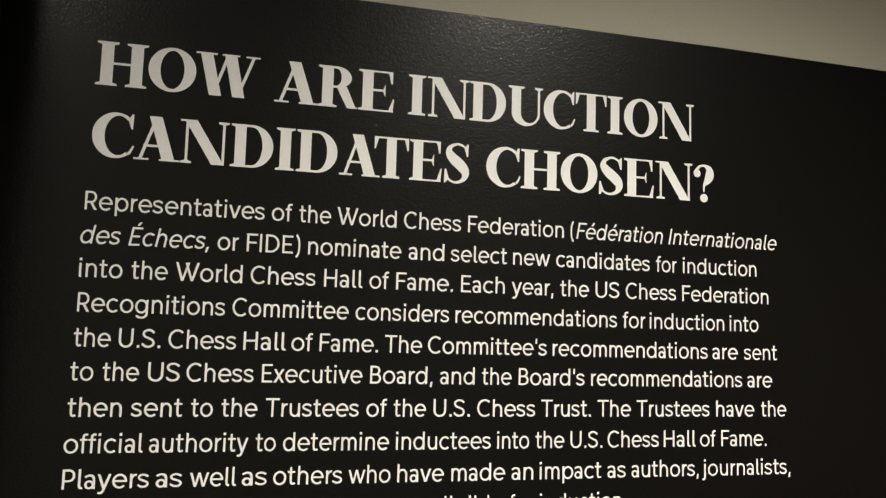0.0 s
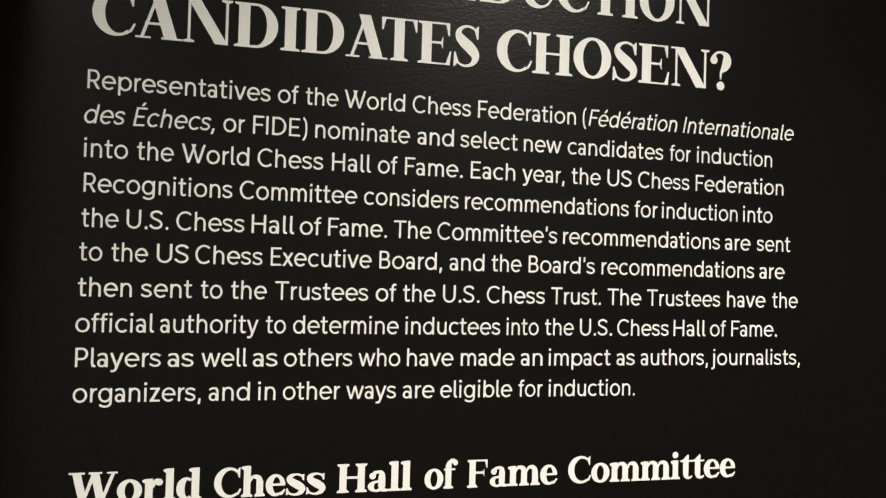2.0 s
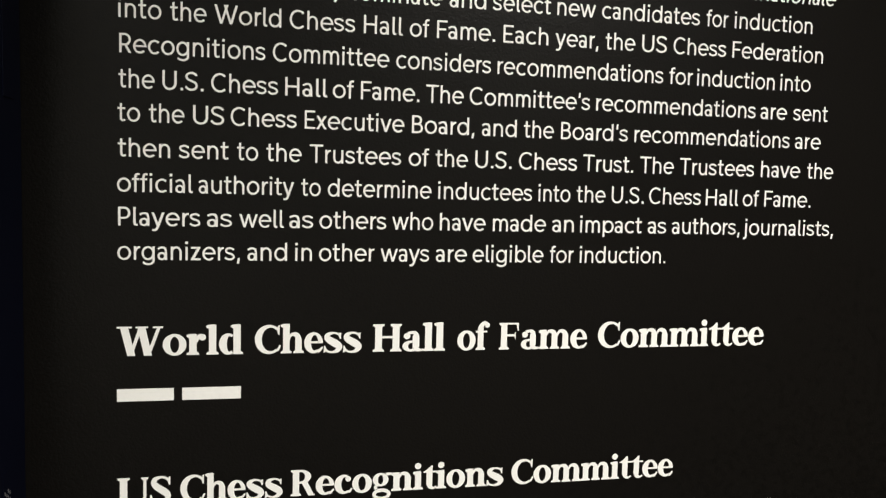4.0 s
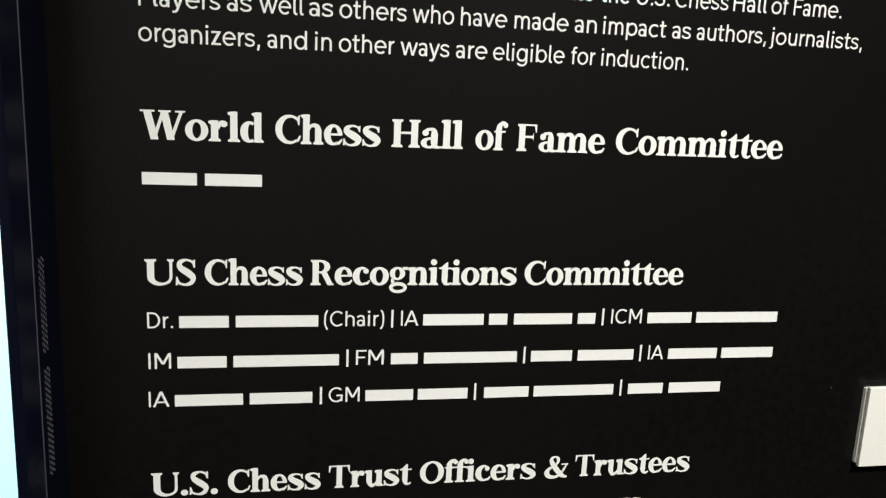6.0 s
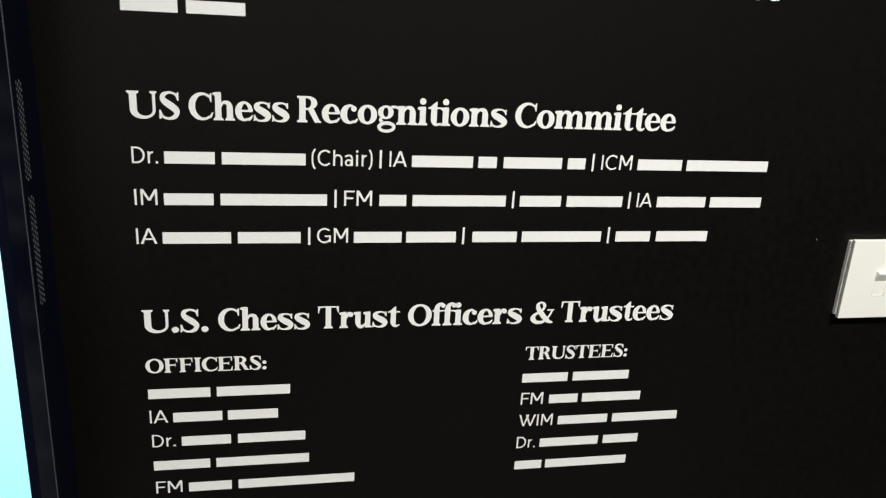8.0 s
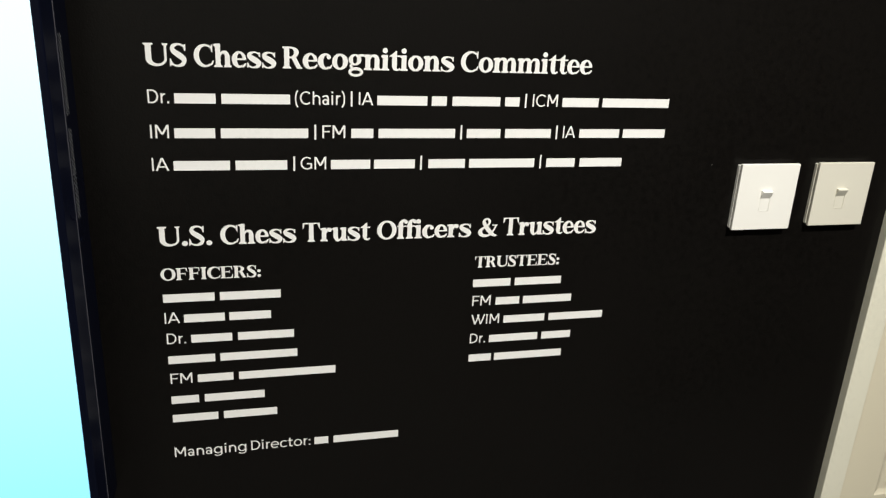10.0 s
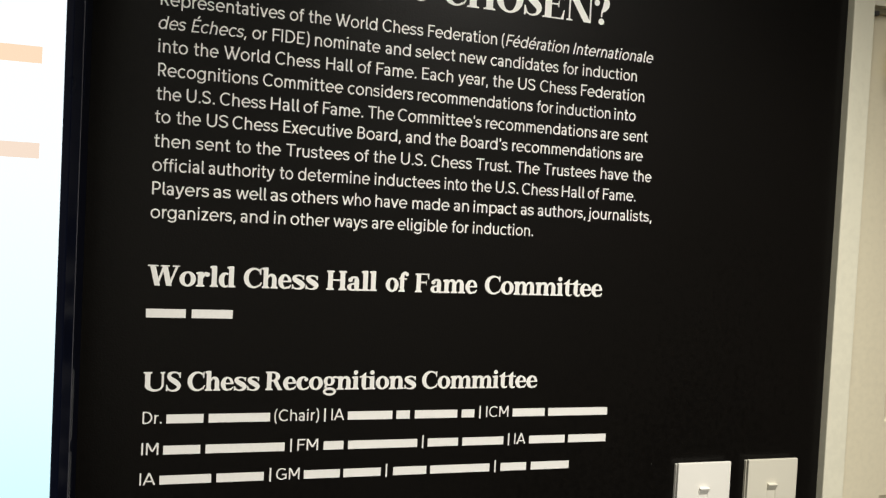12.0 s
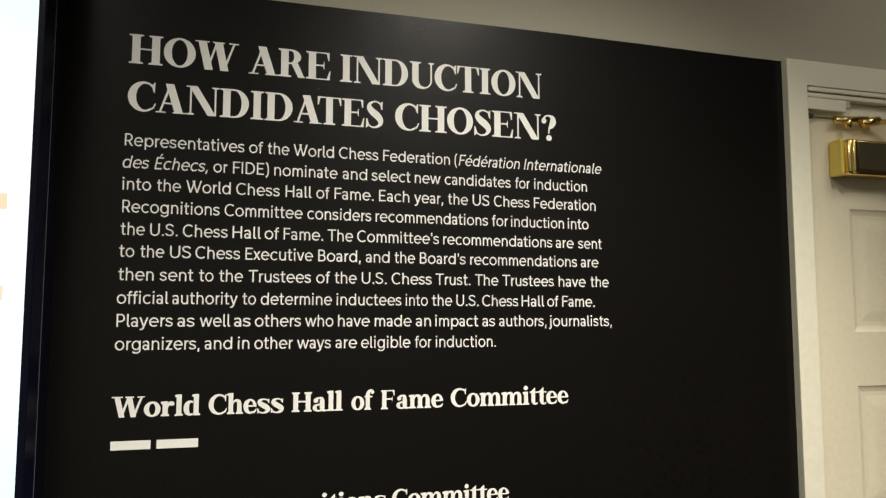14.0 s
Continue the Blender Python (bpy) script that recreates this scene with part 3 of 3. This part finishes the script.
    if ch == "j":
        return rect(0.10, 0, 0.10 + V, X) + pen((0.164, 0.02, V), (0.15, -0.13, V), (0.07, -0.205, H), (-0.03, -0.20, H)) + rect(0.09, 0.87, 0.10 + V + 0.01, 1.01), 0.33
    if ch == "l":
        return rect(0.10, 0.16, 0.10 + V, 1) + pen((0.164, 0.20, V), (0.185, 0.09, V), (0.26, 0.055, H), (0.32, 0.065, H)), 0.355
    if ch == "r":
        return short + pen((0.165, 0.38, 0.09), (0.21, 0.55, 0.11), (0.31, 0.655, H), (0.43, 0.680, H)), 0.455
    if ch == "t":
        return rect(0.14, 0.18, 0.14 + V, 0.94) + rect(0.02, X - 0.105, 0.44, X) + pen((0.204, 0.22, V), (0.225, 0.10, V), (0.31, 0.052, H), (0.44, 0.085, H)), 0.49
    if ch == "v":
        return slant(0.265, 0, 0.0, X, 0.135) + slant(0.265, 0, 0.53, X, 0.135), 0.67
    if ch == "w":
        return slant(0.235, 0, 0.0, X, 0.13) + slant(0.235, 0, 0.455, X, 0.12) + slant(0.675, 0, 0.455, X, 0.12) + slant(0.675, 0, 0.91, X, 0.13), 1.05
    if ch == "x":
        return slant(0.0, 0, 0.46, X, 0.15) + slant(0.46, 0, 0.0, X, 0.15), 0.62
    if ch == "y":
        return slant(0.265, 0, 0.0, X, 0.135) + slant(0.225, -0.11, 0.53, X, 0.135) + pen((0.30, -0.09, V), (0.24, -0.18, V), (0.14, -0.215, H), (0.05, -0.20, H)), 0.67
    if ch == "z":
        return rect(0.05, 0, 0.57, H) + rect(0.05, X - H, 0.56, X) + slant(0.05, 0.06, 0.39, X - 0.06, 0.17), 0.62
    if ch in "()":
        pts = [(0.30, 1.06, V * 0.9), (0.17, 0.80, V * 0.9), (0.135, 0.43, V * 0.9), (0.17, 0.06, V * 0.9), (0.30, -0.20, V * 0.9)]
        return pen(*(pts if ch == "(" else [(0.42 - x, y, w) for x, y, w in pts])), 0.40
    if ch == ",":
        return slant(0.05, -0.17, 0.10, 0.14, 0.125), 0.31
    if ch == "'":
        return slant(0.085, 0.70, 0.10, 1.0, 0.115), 0.28
    if ch == ":":
        return rect(0.09, 0, 0.23, 0.14) + rect(0.09, 0.46, 0.23, 0.60), 0.31
    if ch == "|":
        return rect(0.10, -0.12, 0.20, 1.05), 0.30
    return rect(0.09, 0, 0.23, 0.14), 0.31


def sans(ch):
    if ch not in sheet_of:
        polys, advance = sans_glyph(ch)
        sheet_of[ch] = (*union(polys), advance)
    return sheet_of[ch]


def word(text, x0, x1, z, cap, parent, k=None):
    """A vinyl word on the wall from x0 to x1 with its foot at z; ~ before it makes it lean."""
    points, faces, at = [], [], 0.0
    lean = 0.0
    for ch in text:
        if ch == "~":
            lean = 0.19
            continue
        p, f, advance = serif(ch, k) if k else sans(ch)
        faces += [[i + len(points) for i in t] for t in f]
        points += [(at + x + lean * y, y) for x, y in p]
        at += advance
    low, high = min(p[0] for p in points), max(p[0] for p in points)
    scale = (x1 - x0) / (high - low)
    verts = [(x0 + (x - low) * scale, -0.0016, z + y * cap) for x, y in points]
    data = bpy.data.meshes.new("word")
    data.from_pydata(verts, [], faces)
    data.materials.append(VINYL)
    ob = new("word", data)
    ob.parent = parent
    return ob


def name_bar(x0, x1, z, cap, parent):
    """A plain bar that stands for a person's name."""
    bm = boxes((x0, x1, -0.0016, -0.0011, z, z + cap * 0.74))
    ob = new("bar", mesh_of("bar", bm, VINYL))
    ob.parent = parent
    return ob


def text_line(z, *words, cap, block, k=None):
    line = new("text_line", bpy.data.meshes.new("text_line"))
    line.parent = block
    for text, x0, x1 in words:
        if text.isdigit():
            name_bar(x0, x1, z, cap, line)
        else:
            mid = (x0 + x1) / 2
            word(text, *((mid - 0.0014, mid + 0.0014) if text == "|" else (x0, x1)), z, cap, line, k)
    return line


def block(label):
    ob = new("wall_lettering")
    return tagged(ob, label, "lettering", "lettering on the black wall")


# ---- lettering: the words ----
b = block("large white serif capitals of cut vinyl on black wall")
text_line(2.0735, ("HOW", 0.003, 0.1795), ("ARE", 0.197, 0.339), ("INDUCTION", 0.3565, 0.7475), cap=0.0500, block=b, k=TITLE)
text_line(1.9930, ("CAN", 0.004, 0.1491), ("DIDA", 0.1512, 0.3244), ("TES", 0.3170, 0.4355), ("CHOSEN?", 0.4575, 0.777), cap=0.0500, block=b, k=TITLE)

b = block("ten-line white sans-serif paragraph of cut vinyl on black wall")
A = dict(cap=0.0206, block=b)
text_line(1.9335, ("Representatives", 0.002, 0.193), ("of", 0.201, 0.224), ("the", 0.232, 0.269), ("World", 0.276, 0.347), ("Chess", 0.356, 0.427), ("Federation", 0.436, 0.562), ("(~Fédération", 0.571, 0.701), ("~Internationale", 0.709, 0.873), **A)
text_line(1.8965, ("~des", -0.000, 0.041), ("~Échecs,", 0.049, 0.134), ("or", 0.143, 0.166), ("FIDE)", 0.175, 0.235), ("nominate", 0.244, 0.354), ("and", 0.363, 0.407), ("select", 0.415, 0.487), ("new", 0.495, 0.544), ("candidates", 0.552, 0.682), ("for", 0.691, 0.721), ("induction", 0.730, 0.841), **A)
text_line(1.8600, ("into", 0.001, 0.045), ("the", 0.054, 0.092), ("World", 0.100, 0.172), ("Chess", 0.181, 0.254), ("Hall", 0.264, 0.309), ("of", 0.317, 0.340), ("Fame.", 0.349, 0.419), ("Each", 0.429, 0.485), ("year,", 0.494, 0.549), ("the", 0.558, 0.597), ("US", 0.606, 0.639), ("Chess", 0.648, 0.720), ("Federation", 0.729, 0.859), **A)
text_line(1.8228, ("Recognitions", 0.002, 0.155), ("Committee", 0.163, 0.294), ("considers", 0.302, 0.415), ("recommendations", 0.423, 0.636), ("for", 0.644, 0.676), ("induction", 0.682, 0.791), ("into", 0.799, 0.843), **A)
text_line(1.7855, ("the", 0.001, 0.038), ("U.S.", 0.046, 0.089), ("Chess", 0.097, 0.169), ("Hall", 0.177, 0.224), ("of", 0.230, 0.254), ("Fame.", 0.262, 0.330), ("The", 0.338, 0.383), ("Committee's", 0.390, 0.541), ("recommendations", 0.549, 0.766), ("are", 0.773, 0.811), ("sent", 0.820, 0.871), **A)
text_line(1.7495, ("to", 0.000, 0.023), ("the", 0.032, 0.069), ("US", 0.078, 0.111), ("Chess", 0.118, 0.190), ("Executive", 0.199, 0.313), ("Board,", 0.322, 0.397), ("and", 0.406, 0.449), ("the", 0.458, 0.496), ("Board's", 0.505, 0.592), ("recommendations", 0.601, 0.817), ("are", 0.825, 0.863), **A)
text_line(1.7115, ("then", -0.000, 0.054), ("sent", 0.063, 0.116), ("to", 0.125, 0.148), ("the", 0.157, 0.196), ("Trustees", 0.205, 0.310), ("of", 0.319, 0.343), ("the", 0.351, 0.390), ("U.S.", 0.399, 0.444), ("Chess", 0.453, 0.527), ("Trust.", 0.535, 0.601), ("The", 0.610, 0.656), ("Trustees", 0.664, 0.768), ("have", 0.778, 0.835), ("the", 0.845, 0.884), **A)
text_line(1.6735, ("official", -0.001, 0.078), ("authority", 0.084, 0.188), ("to", 0.196, 0.218), ("determine", 0.226, 0.347), ("inductees", 0.355, 0.471), ("into", 0.479, 0.520), ("the", 0.528, 0.566), ("U.S.", 0.574, 0.617), ("Chess", 0.624, 0.695), ("Hall", 0.702, 0.748), ("of", 0.754, 0.777), ("Fame.", 0.785, 0.853), **A)
text_line(1.6365, ("Players", 0.000, 0.086), ("as", 0.093, 0.120), ("well", 0.128, 0.177), ("as", 0.183, 0.210), ("others", 0.217, 0.294), ("who", 0.301, 0.350), ("have", 0.358, 0.414), ("made", 0.423, 0.490), ("an", 0.498, 0.526), ("impact", 0.534, 0.616), ("as", 0.624, 0.649), ("authors,", 0.657, 0.752), ("journalists,", 0.757, 0.889), **A)
text_line(1.5990, ("organizers,", -0.001, 0.129), ("and", 0.137, 0.181), ("in", 0.190, 0.209), ("other", 0.217, 0.281), ("ways", 0.288, 0.346), ("are", 0.354, 0.392), ("eligible", 0.399, 0.488), ("for", 0.496, 0.527), ("induction.", 0.535, 0.650), **A)

b = block("white bold serif heading with one white bar below")
text_line(1.4922, ("World", -0.002, 0.133), ("Chess", 0.146, 0.268), ("Hall", 0.281, 0.368), ("of", 0.383, 0.423), ("Fame", 0.435, 0.549), ("Committee", 0.563, 0.795), cap=0.0328, block=b, k=SUB)
text_line(1.4410, ("5", -0.002, 0.058), ("7", 0.067, 0.131), cap=0.0190, block=b)

b = block("white bold serif heading over three lines of white bars")
text_line(1.3228, ("US", -0.002, 0.055), ("Chess", 0.065, 0.179), ("Recognitions", 0.188, 0.446), ("Committee", 0.456, 0.674), cap=0.0312, block=b, k=SUB)
text_line(1.2705, ("Dr.", -0.001, 0.028), ("4", 0.035, 0.092), ("7", 0.100, 0.198), ("(Chair)", 0.205, 0.279), ("|", 0.287, 0.291), ("IA", 0.300, 0.322), ("6", 0.328, 0.406), ("2", 0.413, 0.437), ("6", 0.446, 0.524), ("3", 0.532, 0.556), ("|", 0.565, 0.568), ("ICM", 0.578, 0.621), ("5", 0.629, 0.692), ("9", 0.699, 0.819), cap=0.0195, block=b)
text_line(1.2200, ("IM", -0.001, 0.025), ("4", 0.032, 0.089), ("9", 0.097, 0.224), ("|", 0.233, 0.236), ("FM", 0.245, 0.280), ("4", 0.289, 0.323), ("9", 0.331, 0.453), ("|", 0.461, 0.465), ("4", 0.472, 0.528), ("7", 0.536, 0.614), ("|", 0.622, 0.626), ("IA", 0.635, 0.657), ("5", 0.664, 0.735), ("5", 0.742, 0.819), cap=0.0195, block=b)
text_line(1.1715, ("IA", -0.002, 0.022), ("6", 0.028, 0.108), ("5", 0.116, 0.192), ("|", 0.200, 0.205), ("GM", 0.212, 0.251), ("4", 0.258, 0.319), ("6", 0.325, 0.390), ("|", 0.398, 0.402), ("5", 0.412, 0.472), ("8", 0.479, 0.590), ("|", 0.598, 0.603), ("4", 0.611, 0.661), ("6", 0.670, 0.746), cap=0.0195, block=b)

b = block("white bold serif heading over two columns of white bars")
text_line(1.0540, ("U.S.", -0.002, 0.077), ("Chess", 0.089, 0.204), ("Trust", 0.214, 0.321), ("Officers", 0.332, 0.490), ("&", 0.502, 0.535), ("Trustees", 0.545, 0.714), cap=0.0312, block=b, k=SUB)
text_line(0.9980, ("OFFICERS:", -0.002, 0.148), cap=0.0200, block=b, k=SUB)
text_line(0.9610, ("6", -0.001, 0.076), ("7", 0.084, 0.178), cap=0.0185, block=b)
text_line(0.9255, ("IA", -0.001, 0.022), ("5", 0.028, 0.090), ("5", 0.097, 0.162), cap=0.0185, block=b)
text_line(0.8895, ("Dr.", 0.000, 0.029), ("5", 0.037, 0.100), ("6", 0.109, 0.198), cap=0.0185, block=b)
text_line(0.8540, ("5", 0.000, 0.072), ("9", 0.080, 0.203), cap=0.0185, block=b)
text_line(0.8180, ("FM", 0.001, 0.035), ("5", 0.043, 0.099), ("11", 0.108, 0.266), cap=0.0185, block=b)
text_line(0.7810, ("3", -0.000, 0.043), ("6", 0.052, 0.148), cap=0.0185, block=b)
text_line(0.7465, ("5", 0.000, 0.072), ("6", 0.081, 0.168), cap=0.0185, block=b)
text_line(0.9980, ("TRUSTEES:", 0.500, 0.652), cap=0.0200, block=b, k=SUB)
text_line(0.9625, ("6", 0.499, 0.566), ("7", 0.574, 0.659), cap=0.0185, block=b)
text_line(0.9275, ("FM", 0.500, 0.533), ("3", 0.542, 0.585), ("6", 0.592, 0.682), cap=0.0185, block=b)
text_line(0.8920, ("WIM", 0.500, 0.551), ("7", 0.559, 0.635), ("9", 0.643, 0.746), cap=0.0185, block=b)
text_line(0.8560, ("Dr.", 0.500, 0.528), ("6", 0.535, 0.625), ("4", 0.633, 0.688), cap=0.0185, block=b)
text_line(0.8200, ("3", 0.500, 0.541), ("10", 0.547, 0.674), cap=0.0185, block=b)

b = block("small white line of cut vinyl low on black wall")
text_line(0.6795, ("Managing", -0.001, 0.115), ("Director:", 0.123, 0.223), ("2", 0.230, 0.254), ("8", 0.263, 0.378), cap=0.0185, block=b)

# ---- the display ----
TV_R, TV_Y = -0.0912, -0.1300
TV_L, TV_B, TV_T = -1.07, 0.630, 2.335
SCREEN_R, SCREEN_L, SCREEN_B, SCREEN_T = -0.1099, -1.045, 0.657, 2.310


def display():
    tv = thing("wall_display", (-0.6, -0.05, TV_B), "tall black display lit white and pale blue on black wall", "display")
    part("back_case", boxes((TV_L + 0.004, TV_R - 0.004, TV_Y + 0.0325, -0.0015, TV_B + 0.004, TV_T - 0.004), bevel=0.003), BEZEL, tv)
    y0, y1 = TV_Y, TV_Y + 0.020
    lip = bmesh.new()
    side = y0 + 0.0305
    profile = ((SCREEN_R, y0 + 0.0035), (SCREEN_R + 0.0008, y0 + 0.0008), (SCREEN_R + 0.002, y0), (TV_R - 0.0095, y0), (TV_R - 0.0075, y0 + 0.0012), (TV_R, side - 0.001), (TV_R, side + 0.001), (SCREEN_R, side + 0.001))
    ends = [[lip.verts.new((x, y, z)) for x, y in profile] for z in (TV_B, TV_T)]
    lip.faces.new(ends[0])
    lip.faces.new(ends[1][::-1])
    for i in range(len(profile)):
        j = (i + 1) % len(profile)
        lip.faces.new((ends[0][i], ends[0][j], ends[1][j], ends[1][i]))
    part("bezel_right", lip, BEZEL, tv)
    part("bezel_left", boxes((TV_L, SCREEN_L, y0, y1, TV_B, TV_T), bevel=0.0015), BEZEL, tv)
    part("bezel_top", boxes((SCREEN_L + 0.0005, SCREEN_R - 0.0005, y0, y1, SCREEN_T, TV_T), bevel=0.0015), BEZEL, tv)
    part("bezel_bottom", boxes((SCREEN_L + 0.0005, SCREEN_R - 0.0005, y0, y1, TV_B, SCREEN_B), bevel=0.0015), BEZEL, tv)
    part("edge_strip", boxes((TV_R - 0.0012, TV_R + 0.0008, side - 0.0012, side + 0.0008, TV_B + 0.002, TV_T - 0.002)), BEZEL_EDGE, tv, "thin grey metal edge strip")
    screen = part("screen", boxes((SCREEN_L + 0.0005, SCREEN_R - 0.0005, y0 + 0.004, y0 + 0.012, SCREEN_B + 0.0005, SCREEN_T - 0.0005)), PICTURE, tv, "lit screen, white and pale blue")
    face = y0 + 0.004
    part("picture_bar", boxes((-0.68, -0.1382, face - 0.0006, face, 1.8040, 1.8270)), ORANGE_BAR, screen, "orange bar on the screen")
    part("picture_bar", boxes((-0.60, -0.1378, face - 0.0006, face, 1.6740, 1.6955)), PALE_BAR, screen, "pale orange bar on the screen")
    part("picture_footer", boxes((SCREEN_L + 0.001, SCREEN_R - 0.001, face - 0.0006, face, SCREEN_B + 0.001, 0.6970)), FOOTER, screen, "grey strip along the screen's foot")
    # ventilation holes along the side of the case
    hole = boxes((TV_R - 0.0045, TV_R - 0.0036, -0.0008, 0.0008, -0.0015, 0.0015))
    shared = mesh_of("vent_slot", hole, VENT_DARK)
    panel = part("vent_panel", boxes((TV_R - 0.0042, TV_R - 0.0036, -0.0745, -0.0495, 1.10, 1.39)), BEZEL, tv, "perforated side panel")
    for top, count in ((1.3680, 16), (1.2450, 19)):
        for i in range(count):
            for j in range(4):
                slot = new("vent_slot", shared)
                slot.parent = panel
                slot.location = (0.0005, -0.0705 + 0.0048 * j, top - 0.0066 * i - 0.0033 * (j % 2))
    part("lower_cover", boxes((TV_R - 0.0042, TV_R - 0.0012, -0.0920, -0.068, TV_B + 0.01, 1.095), bevel=0.0008), BEZEL, tv, "flush black cover below the vents")
    part("side_cover", boxes((TV_R - 0.0042, TV_R - 0.0030, -0.060, -0.030, 1.765, 2.05), bevel=0.0004), BEZEL, tv, "flush black cover over the inputs")
    return tv


display()

# ---- slide dimmers ----


def dimmer(place, x0, x1, z0, z1, plastic, label):
    """A slide dimmer: a flat plate on a shallower box, with a small knob over a short track."""
    sw = thing("dimmer_switch", place, label, "light switch", "pair of dimmers")
    x, z = place[0], place[2]
    x0, x1, z0, z1 = x + x0, x + x1, z + z0, z + z1
    part("plate", boxes((x0, x1, -0.0150, -0.0085, z0, z1), bevel=0.0012), plastic, sw)
    part("back_box", boxes((x0 - 0.0010, x1 - 0.004, -0.0082, -0.0012, z0 + 0.003, z1 - 0.003), bevel=0.001), plastic, sw)
    part("track_rim", boxes((x - 0.0090, x - 0.0082, -0.0154, -0.0150, z - 0.022, z + 0.010), (x + 0.0100, x + 0.0112, -0.0162, -0.0150, z - 0.022, z + 0.010),
                            (x - 0.0090, x + 0.0112, -0.0155, -0.0150, z - 0.0232, z - 0.0222)), plastic, sw)
    knob = bmesh.new()
    profile = ((-0.0150, 0.0150), (-0.0205, 0.0140), (-0.0214, 0.0126), (-0.0208, 0.0110), (-0.0150, 0.0000))
    sides = [[knob.verts.new((x + a, y, z + b)) for y, b in profile] for a in (-0.0095, 0.0108)]
    knob.faces.new(sides[0])
    knob.faces.new(sides[1][::-1])
    for i in range(len(profile)):
        j = (i + 1) % len(profile)
        knob.faces.new((sides[0][i], sides[0][j], sides[1][j], sides[1][i]))
    part("slider", knob, plastic, sw)
    return sw


dimmer((1.0283, 0, 1.1130), -0.0565, 0.0610, -0.0585, 0.0625, SWITCH_PLASTIC, "square white plastic slide dimmer on the black wall")
dimmer((1.1850, 0, 1.1145), -0.0550, 0.0610, -0.0560, 0.0625, SWITCH_CREAM, "square cream plastic slide dimmer on the black wall")

# ---- door closer ----


def tube(bm, a, b, r, sides=14):
    """A round bar from a to b."""
    a, b = Vector(a), Vector(b)
    turn = (b - a).to_track_quat("Z", "Y").to_matrix().to_4x4()
    bmesh.ops.create_cone(bm, cap_ends=True, segments=sides, radius1=r, radius2=r, depth=(b - a).length, matrix=Matrix.Translation((a + b) / 2) @ turn)
    return bm


def closer():
    c = thing("door_closer", (1.58, LEAF, 1.99), "polished brass door closer with dark plate on cream door", "door closer")
    x0, x1, z0, z1 = 1.434, 1.712, 1.958, 2.039
    part("end_block", boxes((x0, x0 + 0.012, LEAF - 0.036, LEAF, z0, z1), bevel=0.005), BRASS_DULL, c, "dull gold end face")
    part("body", boxes((x0 + 0.0125, x1, LEAF - 0.046, LEAF, z0 + 0.002, z1 - 0.001), bevel=0.007), BRASS, c, "polished brass body", True)
    part("rim", boxes((x0 + 0.020, x0 + 0.032, LEAF - 0.052, LEAF - 0.040, z0 + 0.004, z1 - 0.004), bevel=0.004), BRASS, c, "bright brass rim", True)
    part("cover_plate", boxes((x0 + 0.036, x1 - 0.012, LEAF - 0.0495, LEAF - 0.040, z0 + 0.012, z1 - 0.008), bevel=0.0015), PLATE_GREY, c, "dark grey cover plate")
    part("spindle", tube(bmesh.new(), (1.590, LEAF - 0.024, z1 - 0.004), (1.590, LEAF - 0.024, z1 + 0.012), 0.012), BRASS, c, "", True)
    part("arm", tube(tube(bmesh.new(), (1.590, LEAF - 0.024, z1 + 0.006), (1.790, LEAF - 0.110, z1 + 0.020), 0.006), (1.790, LEAF - 0.110, z1 + 0.020), (1.545, LEAF - 0.019, 2.089), 0.006), BRASS, c, "brass arm", True)
    part("arm_foot", tube(tube(tube(bmesh.new(), (1.442, LEAF - 0.016, 2.085), (1.527, LEAF - 0.018, 2.091), 0.0075), (1.475, LEAF - 0.018, 2.068), (1.475, LEAF - 0.018, 2.090), 0.008), (1.512, LEAF - 0.019, 2.082), (1.557, LEAF - 0.019, 2.090), 0.010), BRASS, c, "brass arm foot", True)
    return c


closer()
box_ob = thing("door_contact", (1.43, 0.01, 2.10), "white contact block under the door head", "door sensor")
part("case", boxes((DOOR_L + 0.004, 1.468, -0.0105, 0.005, 2.102, DOOR_TOP - 0.0225), bevel=0.0015), TRIM_PAINT, box_ob)
part("end_cap", boxes((1.4685, 1.478, -0.0095, 0.005, 2.112, DOOR_TOP - 0.0225)), SWITCH_GREY, box_ob, "grey end cap")
part("gap_shade_block", boxes((DOOR_L + 0.004, DOOR_L + 0.026, -0.0035, 0.005, 2.0850, 2.0935)), GAP_DARK, box_ob, "dark block put in for the shaded gap above the door")

# ---- marks on the wall ----


def scuff(x0, x1, z, high, seed, surface=SCUFF, label="small ragged pale chip in the black paint"):
    """A ragged chip in the black paint."""
    rng = random.Random(seed)
    n = 14
    top = [(x0 + (x1 - x0) * i / n, z + high * (0.3 + 0.7 * rng.random()) * min(1, 4 * i / n + 0.2, 4 * (n - i) / n + 0.2)) for i in range(n + 1)]
    low = [(x0 + (x1 - x0) * i / n, z - high * 0.3 * rng.random()) for i in range(n + 1)]
    bm = bmesh.new()
    a, b = [[bm.verts.new((x, -0.0015, zz)) for x, zz in side] for side in (top, low)]
    for i in range(n):
        bm.faces.new((a[i], b[i], b[i + 1], a[i + 1]))
    ob = new("paint_chip", mesh_of("paint_chip", bm, surface))
    return tagged(ob, label, "paint chip", "chips in the black paint")


scuff(0.580, 0.650, 0.505, 0.005, 3)
scuff(0.9185, 0.9203, 1.172, 0.0012, 5)
scuff(0.3165, 0.3200, 2.0555, 0.0035, 8, GAP_DARK, "faint grey scuff mark on the black paint")
